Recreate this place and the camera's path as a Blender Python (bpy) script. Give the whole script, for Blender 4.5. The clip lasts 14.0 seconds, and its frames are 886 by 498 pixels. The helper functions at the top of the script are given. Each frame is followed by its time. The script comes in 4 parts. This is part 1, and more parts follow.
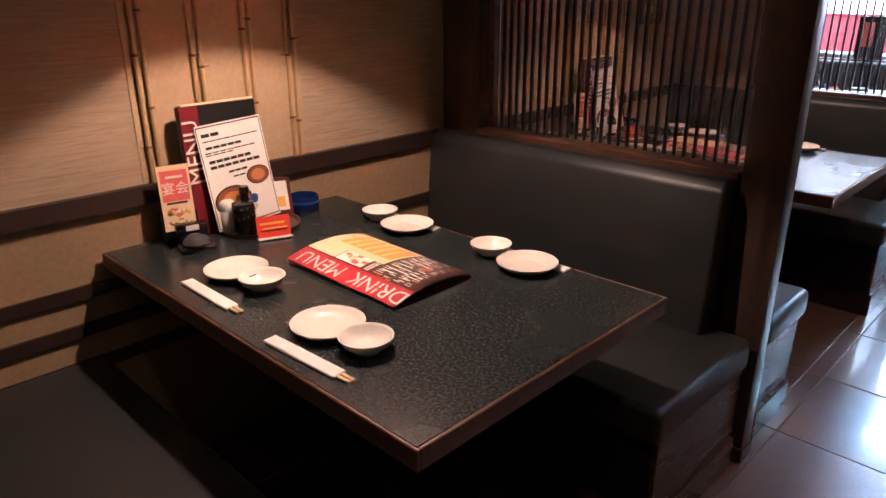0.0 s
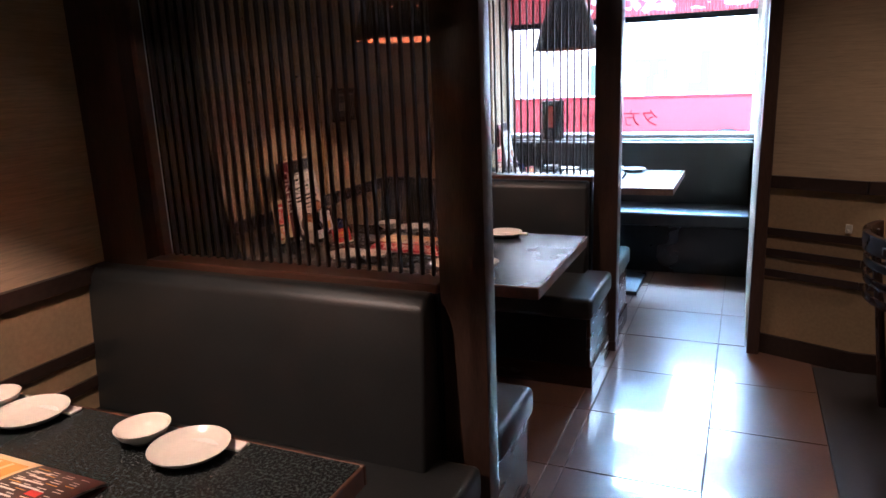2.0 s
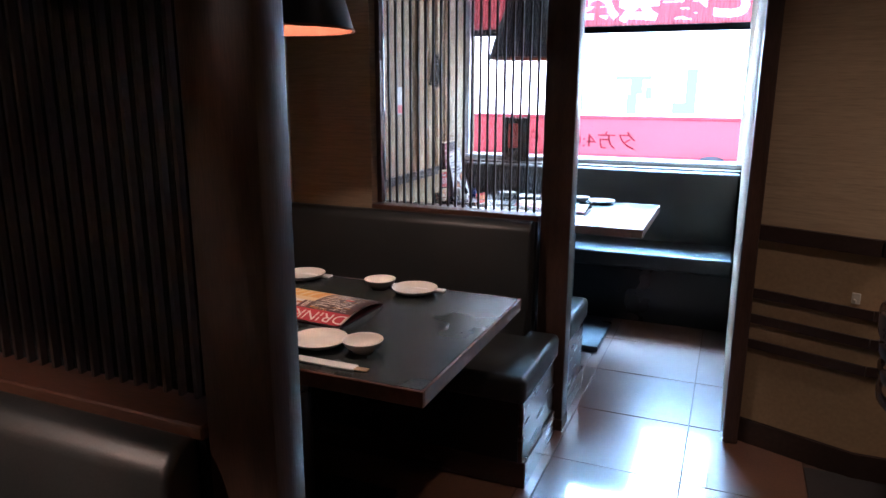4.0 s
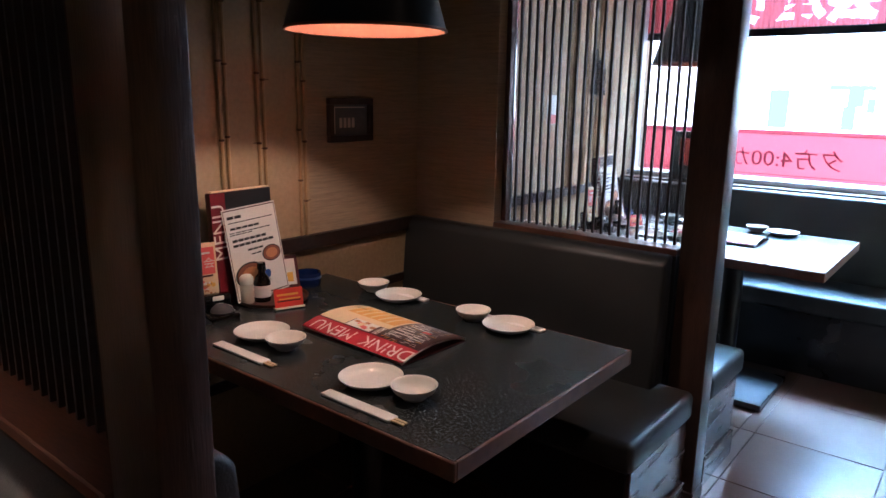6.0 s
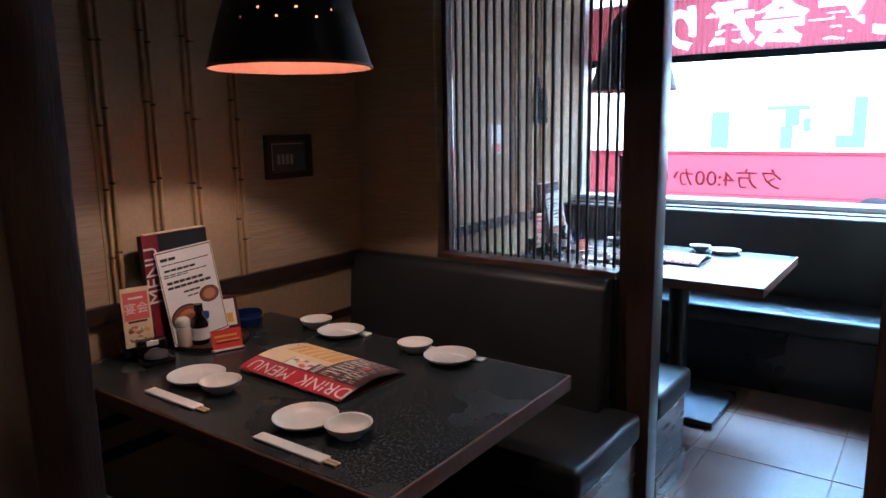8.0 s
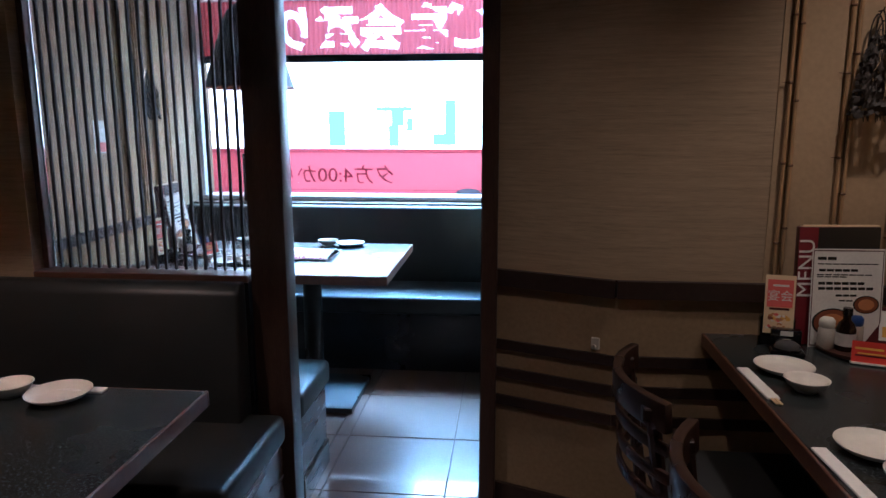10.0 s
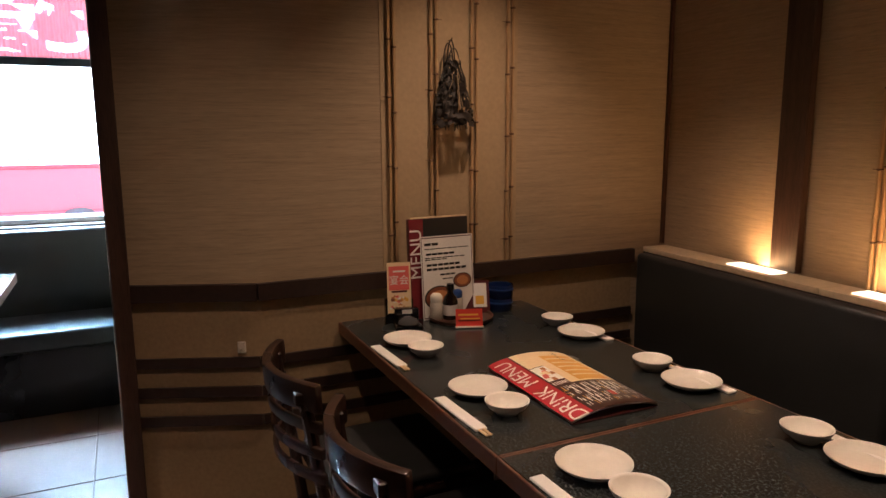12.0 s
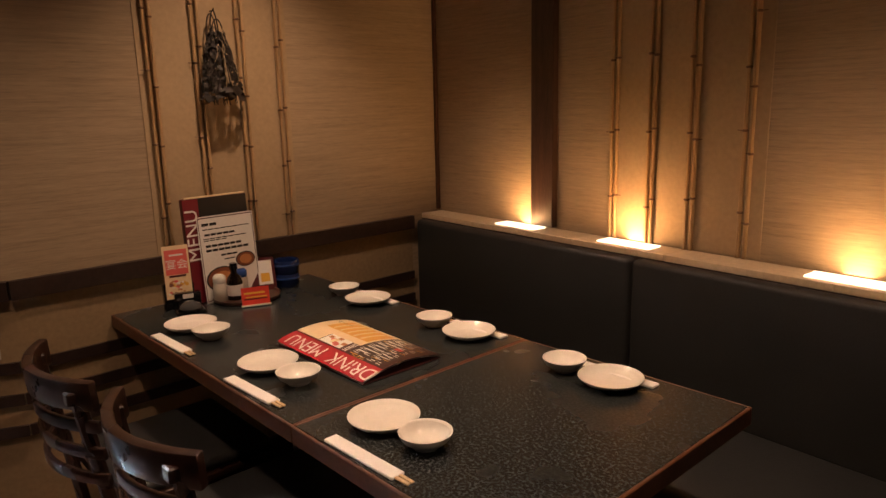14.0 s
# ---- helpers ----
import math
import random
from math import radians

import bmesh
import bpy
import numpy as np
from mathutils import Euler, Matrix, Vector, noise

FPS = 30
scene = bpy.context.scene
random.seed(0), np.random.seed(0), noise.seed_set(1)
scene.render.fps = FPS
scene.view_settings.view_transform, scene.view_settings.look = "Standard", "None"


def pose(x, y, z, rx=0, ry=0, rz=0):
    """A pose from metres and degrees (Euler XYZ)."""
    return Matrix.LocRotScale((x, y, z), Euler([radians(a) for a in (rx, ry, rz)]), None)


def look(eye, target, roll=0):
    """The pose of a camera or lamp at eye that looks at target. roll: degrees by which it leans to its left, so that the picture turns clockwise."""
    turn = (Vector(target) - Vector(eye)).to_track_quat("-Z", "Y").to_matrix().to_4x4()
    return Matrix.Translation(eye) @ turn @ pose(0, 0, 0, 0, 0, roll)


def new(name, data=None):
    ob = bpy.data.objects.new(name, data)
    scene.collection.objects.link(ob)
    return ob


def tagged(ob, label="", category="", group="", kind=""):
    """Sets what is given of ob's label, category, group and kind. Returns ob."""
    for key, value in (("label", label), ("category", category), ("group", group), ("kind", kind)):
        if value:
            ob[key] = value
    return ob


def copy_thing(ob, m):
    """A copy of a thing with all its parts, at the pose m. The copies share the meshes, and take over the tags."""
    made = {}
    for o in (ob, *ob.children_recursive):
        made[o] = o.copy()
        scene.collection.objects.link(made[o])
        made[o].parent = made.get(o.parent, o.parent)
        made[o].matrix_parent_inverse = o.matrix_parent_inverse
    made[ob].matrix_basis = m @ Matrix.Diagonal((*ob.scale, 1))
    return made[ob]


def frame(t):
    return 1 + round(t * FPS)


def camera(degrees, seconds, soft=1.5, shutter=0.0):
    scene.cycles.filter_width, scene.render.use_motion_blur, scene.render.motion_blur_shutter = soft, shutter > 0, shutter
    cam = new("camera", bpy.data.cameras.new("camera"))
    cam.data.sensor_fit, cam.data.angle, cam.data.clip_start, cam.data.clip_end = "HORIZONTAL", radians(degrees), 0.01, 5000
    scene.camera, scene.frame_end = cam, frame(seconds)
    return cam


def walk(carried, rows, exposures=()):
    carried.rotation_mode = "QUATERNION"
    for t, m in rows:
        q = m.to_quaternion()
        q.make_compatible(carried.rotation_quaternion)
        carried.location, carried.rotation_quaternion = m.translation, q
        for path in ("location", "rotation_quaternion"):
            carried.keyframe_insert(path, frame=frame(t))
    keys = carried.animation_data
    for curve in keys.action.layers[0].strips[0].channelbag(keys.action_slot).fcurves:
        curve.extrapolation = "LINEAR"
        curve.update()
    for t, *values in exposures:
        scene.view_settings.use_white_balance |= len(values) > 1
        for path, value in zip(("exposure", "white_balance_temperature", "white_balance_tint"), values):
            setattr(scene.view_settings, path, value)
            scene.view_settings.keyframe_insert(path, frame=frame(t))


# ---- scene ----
from mathutils.bvhtree import BVHTree

cam = camera(65.3, 14.0)
PATH = [
    (0, (-0.025, -0.043, 1.317), (-1.341, 1.292, 0.622), -0.3),
    (0.5, (0.009, 0.008, 1.324), (-1.248, 1.43, 0.694), -0.7),
    (1, (0.023, 0.06, 1.325), (-1.17, 1.545, 0.717), -1.4),
    (1.5, (-0.001, 0.166, 1.332), (-1.001, 1.81, 0.787), -1.9),
    (2, (-0.063, 0.335, 1.346), (-0.845, 2.113, 0.868), -2.3),
    (4.5, (-0.052, 1.202, 1.335), (-0.82, 2.992, 0.881), 0.8),
    (5, (-0.043, 1.291, 1.332), (-0.913, 3.028, 0.857), 0.5),
    (5.5, (0.007, 1.393, 1.336), (-1.065, 3.015, 0.866), 1.9),
    (6, (0.053, 1.454, 1.34), (-1.17, 2.975, 0.904), 0.9),
    (6.5, (0.072, 1.487, 1.342), (-1.22, 2.957, 0.932), 0.6),
    (7, (0.081, 1.497, 1.34), (-1.224, 2.965, 0.96), -0.1),
    (9.5, (0.144, 1.542, 1.354), (-0.356, 3.443, 0.987), -0.7),
    (10, (0.097, 1.558, 1.347), (-0.093, 3.515, 0.979), -0.1),
    (10.5, (0.073, 1.554, 1.35), (0.178, 3.519, 0.995), -0.2),
    (11, (0.066, 1.53, 1.331), (0.43, 3.469, 1.001), 0.2),
    (11.5, (0.064, 1.496, 1.333), (0.677, 3.372, 1.007), 0.1),
    (12, (0.061, 1.463, 1.335), (0.89, 3.252, 1.0), -0.3),
    (12.5, (0.06, 1.443, 1.334), (1.05, 3.148, 0.997), -1.0),
    (13, (0.061, 1.423, 1.335), (1.209, 3.022, 0.981), -1.4),
    (13.5, (0.058, 1.417, 1.33), (1.3, 2.938, 0.952), -1.5),
    (14, (0.056, 1.415, 1.327), (1.375, 2.86, 0.915), -1.4),
]
EXPOSURES = [(0.0, 2.55, 5400, 24), (2.0, 2.4, 5250, 21), (4.5, 2.15, 5150, 20), (7.0, 2.05, 5050, 20), (9.5, 1.65, 4750, 16), (10.3, 1.65, 4850, 17), (11.2, 2.0, 5400, 20), (12.5, 2.45, 6300, 24), (14.0, 2.5, 6650, 26)]
PENDANT_A, PENDANT_B, PENDANT_C = 9.6, 4.7, 0.8
DOWN_W = (11.4, 11.6, 7.0, 2.4)
COVE_W = (0.36, 0.52, 0.30, 0.30)
COVE_GLOW = 0.7
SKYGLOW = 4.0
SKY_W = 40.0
WALL_C = (0.36, 0.265, 0.17)
walk(cam, [(t, look(e, g, r)) for t, e, g, r in PATH], exposures=EXPOSURES)

# ---- world, daylight, exposure ----
world = bpy.data.worlds.new("world")
scene.world = world
world.use_nodes = True
_n, _l = world.node_tree.nodes, world.node_tree.links
_sky = _n.new("ShaderNodeTexSky")
_sky.sky_type, _sky.sun_disc = "NISHITA", False
_sky.sun_elevation, _sky.sun_rotation = radians(32), radians(-6)
_l.new(_sky.outputs[0], _n["Background"].inputs[0])
_n["Background"].inputs[1].default_value = 0.15
sun = new("sun", bpy.data.lights.new("sun", "SUN"))
sun.data.energy, sun.data.angle, sun.data.color = 1.2, radians(12), (1.0, 0.97, 0.93)
sun.matrix_world = look((0, 20, 12.5), (2.2, 0, 0.0))
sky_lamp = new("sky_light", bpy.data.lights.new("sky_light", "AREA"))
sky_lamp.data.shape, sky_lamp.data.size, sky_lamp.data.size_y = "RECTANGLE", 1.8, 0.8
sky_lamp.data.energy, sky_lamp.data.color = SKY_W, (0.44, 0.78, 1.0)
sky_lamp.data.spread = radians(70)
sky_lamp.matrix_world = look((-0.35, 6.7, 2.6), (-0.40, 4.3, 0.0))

WARM = (1.0, 0.705, 0.44)
AMBER = (1.0, 0.55, 0.2)


def point_lamp(name, place, watts, colour, radius):
    lamp = new(name, bpy.data.lights.new(name, "POINT"))
    lamp.data.energy, lamp.data.color, lamp.data.shadow_soft_size = watts, colour, radius
    lamp.location = place
    return lamp


def spot_lamp(name, place, target, watts, colour, degrees, radius=0.04, blend=0.6):
    lamp = new(name, bpy.data.lights.new(name, "SPOT"))
    lamp.data.energy, lamp.data.color, lamp.data.shadow_soft_size = watts, colour, radius
    lamp.data.spot_size, lamp.data.spot_blend = radians(degrees), blend
    lamp.matrix_world = look(place, target)
    return lamp


PENDANTS = [(-1.22, 0.90), (-1.22, 2.72), (-1.10, 4.72)]
RIM = 1.49
for (_x, _y), _w in zip(PENDANTS, (PENDANT_A, PENDANT_B, PENDANT_C)):
    point_lamp("pendant_bulb_light", (_x, _y, RIM + 0.165), _w, WARM, 0.018)
# unseen downlights; the last is added to brighten the first booth and pillar
DOWNLIGHTS = [(1.14, 3.16), (1.15, 1.9), (0.15, 2.85), (-0.1, 0.1)]
for (_x, _y), _w, _a in zip(DOWNLIGHTS, DOWN_W, (92, 92, 108, 108)):
    spot_lamp("downlight_lamp", (_x, _y, 2.385), (_x, _y, 0), _w, WARM, _a, 0.03, 0.85)
COVE_V = [0.56, 1.05, 1.72, 2.3]
COVE_FRAME = pose(2.10, 3.678, 0, 0, 0, -3.55)
for _v, _w in zip(COVE_V, COVE_W):
    lamp = new("cove_lamp", bpy.data.lights.new("cove_lamp", "AREA"))
    lamp.data.shape, lamp.data.size, lamp.data.size_y = "RECTANGLE", 0.07, 0.19
    lamp.data.energy, lamp.data.color = _w, AMBER
    lamp.matrix_world = COVE_FRAME @ look((-0.062, -_v, 0.876), (-0.02, -_v, 1.3))

# ---- materials ----


def material(name, base, rough=0.5, metal=0.0, var=0.15, big=3.0, fine=60.0, stretch=(1, 1, 1), bump=0.0, spec=0.5, coat=0.0, coat_rough=0.1, rvar=0.1, second=None, perobj=0.0):
    m = bpy.data.materials.new(name)
    m.use_nodes = True
    nt = m.node_tree
    b = nt.nodes["Principled BSDF"]
    tc = nt.nodes.new("ShaderNodeTexCoord")
    mp = nt.nodes.new("ShaderNodeMapping")
    mp.inputs["Scale"].default_value = stretch
    nt.links.new(tc.outputs["Object"], mp.inputs[0])
    nz = []
    for sc, det in ((big, 4), (fine, 3)):
        t = nt.nodes.new("ShaderNodeTexNoise")
        t.inputs["Scale"].default_value, t.inputs["Detail"].default_value = sc, det
        nt.links.new(mp.outputs[0], t.inputs["Vector"])
        nz.append(t)
    add = nt.nodes.new("ShaderNodeMath")
    add.operation = "ADD"
    nt.links.new(nz[0].outputs[0], add.inputs[0])
    nt.links.new(nz[1].outputs[0], add.inputs[1])
    last = add.outputs[0]
    if perobj:
        oi = nt.nodes.new("ShaderNodeObjectInfo")
        ma = nt.nodes.new("ShaderNodeMath")
        ma.operation = "MULTIPLY_ADD"
        ma.inputs[1].default_value, ma.inputs[2].default_value = perobj, -perobj / 2
        nt.links.new(oi.outputs["Random"], ma.inputs[0])
        ad2 = nt.nodes.new("ShaderNodeMath")
        ad2.operation = "ADD"
        nt.links.new(last, ad2.inputs[0])
        nt.links.new(ma.outputs[0], ad2.inputs[1])
        last = ad2.outputs[0]
    mr = nt.nodes.new("ShaderNodeMapRange")
    mr.inputs["From Min"].default_value, mr.inputs["From Max"].default_value = 0.65, 1.35
    nt.links.new(last, mr.inputs["Value"])
    mix = nt.nodes.new("ShaderNodeMix")
    mix.data_type = "RGBA"
    dark = [c * (1 - var) for c in base]
    light = [min(1, c * (1 + var)) for c in base] if second is None else second
    mix.inputs[6].default_value, mix.inputs[7].default_value = (*dark, 1), (*light, 1)
    nt.links.new(mr.outputs[0], mix.inputs[0])
    nt.links.new(mix.outputs[2], b.inputs["Base Color"])
    rr = nt.nodes.new("ShaderNodeMapRange")
    rr.inputs["To Min"].default_value, rr.inputs["To Max"].default_value = max(0.02, rough - rvar), min(1, rough + rvar)
    nt.links.new(nz[0].outputs[0], rr.inputs["Value"])
    nt.links.new(rr.outputs[0], b.inputs["Roughness"])
    b.inputs["Metallic"].default_value = metal
    b.inputs["Specular IOR Level"].default_value = spec
    b.inputs["Coat Weight"].default_value, b.inputs["Coat Roughness"].default_value = coat, coat_rough
    if bump:
        bp = nt.nodes.new("ShaderNodeBump")
        bp.inputs["Strength"].default_value, bp.inputs["Distance"].default_value = bump, 0.002
        nt.links.new(nz[1].outputs[0], bp.inputs["Height"])
        nt.links.new(bp.outputs[0], b.inputs["Normal"])
    return m


def plain(name, base, rough=0.5, metal=0.0, spec=0.5):
    return material(name, base, rough, metal, var=0.06, big=9, fine=140, rvar=0.05, spec=spec)


def glowing(name, colour, strength):
    m = bpy.data.materials.new(name)
    m.use_nodes = True
    nt = m.node_tree
    nt.nodes.remove(nt.nodes["Principled BSDF"])
    e = nt.nodes.new("ShaderNodeEmission")
    e.inputs[0].default_value, e.inputs[1].default_value = (*colour, 1), strength
    nt.links.new(e.outputs[0], nt.nodes["Material Output"].inputs[0])
    return m


def cloth_sheet(name, colour, clear=0.0, passing=0.1):
    """Thin sheet that lets light through."""
    m = bpy.data.materials.new(name)
    m.use_nodes = True
    nt = m.node_tree
    nt.nodes.remove(nt.nodes["Principled BSDF"])
    tr = nt.nodes.new("ShaderNodeBsdfTranslucent")
    tr.inputs[0].default_value = (*colour, 1)
    df = nt.nodes.new("ShaderNodeBsdfDiffuse")
    df.inputs[0].default_value = (*colour, 1)
    a = nt.nodes.new("ShaderNodeMixShader")
    a.inputs[0].default_value = 1 - passing
    nt.links.new(tr.outputs[0], a.inputs[1])
    nt.links.new(df.outputs[0], a.inputs[2])
    tp = nt.nodes.new("ShaderNodeBsdfTransparent")
    tp.inputs[0].default_value = (*[min(1, c * 1.5 + 0.1) for c in colour], 1)
    c = nt.nodes.new("ShaderNodeMixShader")
    c.inputs[0].default_value = clear
    nt.links.new(a.outputs[0], c.inputs[1])
    nt.links.new(tp.outputs[0], c.inputs[2])
    nt.links.new(c.outputs[0], nt.nodes["Material Output"].inputs[0])
    return m


def glass_material(name):
    m = bpy.data.materials.new(name)
    m.use_nodes = True
    b = m.node_tree.nodes["Principled BSDF"]
    b.inputs["Base Color"].default_value = (0.96, 1, 0.99, 1)
    b.inputs["Transmission Weight"].default_value, b.inputs["Roughness"].default_value, b.inputs["IOR"].default_value = 1, 0.0, 1.02
    return m


def acrylic_material(name):
    """Clear smoked sheet with a mirror-like sheen and a grey veil that imitates haze."""
    m = bpy.data.materials.new(name)
    m.use_nodes = True
    nt = m.node_tree
    nt.nodes.remove(nt.nodes["Principled BSDF"])
    tp = nt.nodes.new("ShaderNodeBsdfTransparent")
    tp.inputs[0].default_value = (0.86, 0.80, 0.76, 1)
    gl = nt.nodes.new("ShaderNodeBsdfGlossy")
    gl.inputs["Roughness"].default_value = 0.03
    # pale diffuse share paints a hazy veil over the view through the sheet
    df = nt.nodes.new("ShaderNodeBsdfDiffuse")
    df.inputs[0].default_value = (0.5, 0.5, 0.5, 1)
    nz = nt.nodes.new("ShaderNodeTexNoise")
    nz.inputs["Scale"].default_value = 6
    mr = nt.nodes.new("ShaderNodeMapRange")
    mr.inputs["To Min"].default_value, mr.inputs["To Max"].default_value = 0.07, 0.15
    nt.links.new(nz.outputs[0], mr.inputs["Value"])
    haze_veil = nt.nodes.new("ShaderNodeMixShader")
    nt.links.new(mr.outputs[0], haze_veil.inputs[0])
    nt.links.new(tp.outputs[0], haze_veil.inputs[1])
    nt.links.new(df.outputs[0], haze_veil.inputs[2])
    fr = nt.nodes.new("ShaderNodeFresnel")
    fr.inputs["IOR"].default_value = 1.49
    mix = nt.nodes.new("ShaderNodeMixShader")
    nt.links.new(fr.outputs[0], mix.inputs[0])
    nt.links.new(haze_veil.outputs[0], mix.inputs[1])
    nt.links.new(gl.outputs[0], mix.inputs[2])
    nt.links.new(mix.outputs[0], nt.nodes["Material Output"].inputs[0])
    return m


ACRYLIC = acrylic_material("smoked_acrylic")
ACRYLIC_EDGE = plain("frosted_acrylic_edge", (0.45, 0.46, 0.47), 0.35)
GRASSCLOTH = material("grasscloth", WALL_C, 0.85, var=0.22, big=3.5, fine=16, stretch=(1.6, 1.6, 40), bump=0.3, spec=0.2)
PAPER_PANEL = material("smooth_wall_paper", (0.39, 0.28, 0.165), 0.8, var=0.12, big=2.0, fine=70, bump=0.08, spec=0.2)
SLAT_WOOD = material("black_slat_wood", (0.034, 0.020, 0.015), 0.55, var=0.4, big=3, fine=40, stretch=(10, 10, 1), spec=0.3)
DADO = material("dado_paper", (0.31, 0.215, 0.12), 0.8, var=0.14, big=2.0, fine=70, bump=0.3, spec=0.2)
DARK_WOOD = material("dark_stained_wood", (0.050, 0.027, 0.019), 0.36, var=0.45, big=2.5, fine=30, stretch=(14, 14, 1), bump=0.15, spec=0.45)
RAIL_WOOD = material("rail_wood", (0.028, 0.015, 0.011), 0.45, var=0.35, big=4, fine=60, bump=0.1)
RED_WOOD = material("reddish_wood", (0.075, 0.032, 0.019), 0.38, var=0.35, big=5, fine=50, stretch=(1, 6, 6), bump=0.1)
EDGE_WOOD = material("table_edge_wood", (0.11, 0.045, 0.022), 0.4, var=0.35, big=6, fine=60, bump=0.1)
VINYL = material("black_vinyl", (0.024, 0.025, 0.025), 0.42, var=0.2, big=5, fine=220, bump=0.25, spec=0.45)
BENCH_BASE = material("black_bench_panel", (0.012, 0.011, 0.012), 0.3, var=0.2, big=4, fine=90)
KICK = material("kick_wood", (0.06, 0.03, 0.02), 0.25, var=0.3, big=5, fine=50, stretch=(1, 1, 8))
CEIL = material("dark_ceiling_paint", (0.05, 0.04, 0.035), 0.9, var=0.1)
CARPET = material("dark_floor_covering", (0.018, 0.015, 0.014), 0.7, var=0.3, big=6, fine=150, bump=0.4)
TILE = material("brown_stone_tile", (0.125, 0.062, 0.040), 0.28, var=0.20, big=5, fine=90, spec=0.55, rvar=0.02, perobj=0.25, coat=1.0, coat_rough=0.06)
TILE.node_tree.nodes["Principled BSDF"].inputs["Coat IOR"].default_value = 1.7
GROUT = material("tile_grout", (0.08, 0.045, 0.03), 0.8, var=0.2)
CERAMIC = material("cream_ceramic", (0.72, 0.68, 0.60), 0.18, var=0.04, big=12, fine=120, spec=0.5)
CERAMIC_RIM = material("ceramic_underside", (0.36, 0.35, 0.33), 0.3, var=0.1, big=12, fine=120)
PAPER = plain("white_paper", (0.74, 0.71, 0.66), 0.7)
CHOP = material("pale_chopstick_wood", (0.55, 0.38, 0.2), 0.6, var=0.15, big=20, fine=160)
RED_INK = plain("red_print", (0.42, 0.018, 0.028), 0.35)
DEEP_RED = plain("deep_red_print", (0.17, 0.012, 0.02), 0.4)
MAROON = plain("maroon_print", (0.075, 0.014, 0.014), 0.35)
BLACK_INK = plain("black_print", (0.012, 0.012, 0.012), 0.4)
CREAM_INK = plain("cream_print", (0.78, 0.60, 0.36), 0.4)
BEER_INK = plain("amber_print", (0.70, 0.36, 0.05), 0.4)
WHITE_INK = plain("white_print", (0.78, 0.75, 0.70), 0.4)
FOOD_INK = plain("brown_food_print", (0.22, 0.07, 0.03), 0.45)
FOOD_INK2 = plain("orange_food_print", (0.50, 0.20, 0.07), 0.45)
PINK_INK = plain("coral_print", (0.72, 0.13, 0.11), 0.45)
BLUE_PLASTIC = plain("blue_plastic", (0.012, 0.05, 0.20), 0.3)
NAVY = plain("navy_glass", (0.008, 0.020, 0.085), 0.12)
BLACK_GLOSS = plain("black_gloss", (0.008, 0.008, 0.009), 0.1)
BELL_GREY = plain("smoky_grey_plastic", (0.06, 0.06, 0.062), 0.12)
SOY = plain("soy_sauce_glass", (0.010, 0.005, 0.004), 0.06)
WHITE_PLASTIC = plain("white_plastic", (0.70, 0.66, 0.58), 0.35)
SALT = plain("salt_glass", (0.55, 0.50, 0.42), 0.2)
RED_CARD = plain("red_card", (0.62, 0.05, 0.03), 0.4)
YELLOW_INK = plain("yellow_print", (0.75, 0.42, 0.06), 0.4)
TRAY_WOOD = material("tray_wood", (0.06, 0.025, 0.015), 0.4, var=0.3, big=8, fine=80)
BAMBOO = material("bamboo_cane", (0.36, 0.225, 0.105), 0.5, var=0.35, big=3, fine=20, stretch=(20, 20, 1), bump=0.1)
BAMBOO_NODE = plain("bamboo_node", (0.12, 0.055, 0.02), 0.5)
LAMP_BLACK = material("black_lamp_enamel", (0.012, 0.013, 0.016), 0.32, var=0.3, big=6, fine=90, spec=0.5)
LAMP_COPPER = material("copper_lamp_lining", (0.21, 0.075, 0.040), 0.55, metal=0.1, var=0.15, big=8, fine=60, bump=0.2)
BULB = glowing("bulb_glow", (1.0, 0.72, 0.42), 2.2)
DIFFUSER = glowing("cove_diffuser_glow", (1.0, 0.74, 0.40), COVE_GLOW)
DOWN_GLOW = glowing("downlight_glow", (1.0, 0.75, 0.5), 1.0)
STRAW = material("dark_woven_straw", (0.020, 0.013, 0.008), 0.7, var=0.7, big=30, fine=140, bump=0.8)
STRAW_PALE = material("pale_woven_straw", (0.26, 0.19, 0.11), 0.8, var=0.4, big=20, fine=140, bump=0.8)
CHAIR_WOOD = material("dark_brown_chair_wood", (0.026, 0.012, 0.008), 0.28, var=0.4, big=5, fine=50, bump=0.08, coat=0.3)
SHELF = material("cove_shelf_wood", (0.62, 0.48, 0.31), 0.5, var=0.15, big=4, fine=60)
SILL_WHITE = material("white_sill_paint", (0.70, 0.72, 0.74), 0.4, var=0.06)
GLASS = glass_material("window_glass")
RED_FILM = cloth_sheet("red_translucent_film", (0.66, 0.12, 0.15), 0.0, 0.22)
RED_BANNER = cloth_sheet("red_banner_cloth", (0.55, 0.11, 0.12), 0.0, 0.12)
WHITE_BANNER = cloth_sheet("white_banner_print", (0.66, 0.76, 0.80), 0.0, 0.30)
FILM_INK = cloth_sheet("dark_red_film_lettering", (0.38, 0.06, 0.09), 0.0, 0.22)
# emission stands in for daylight on the street and for the sky above it
STREET_WHITE = glowing("glowing_street_backdrop", (0.78, 0.93, 1.0), SKYGLOW)
# sign strokes get their own glow to hold against the backdrop
STREET_TEAL = glowing("pale_teal_sign_across_street", (0.46, 1.0, 0.99), 0.5)
ASPHALT = material("asphalt", (0.05, 0.05, 0.05), 0.9, var=0.2)

# ---- mesh helpers ----


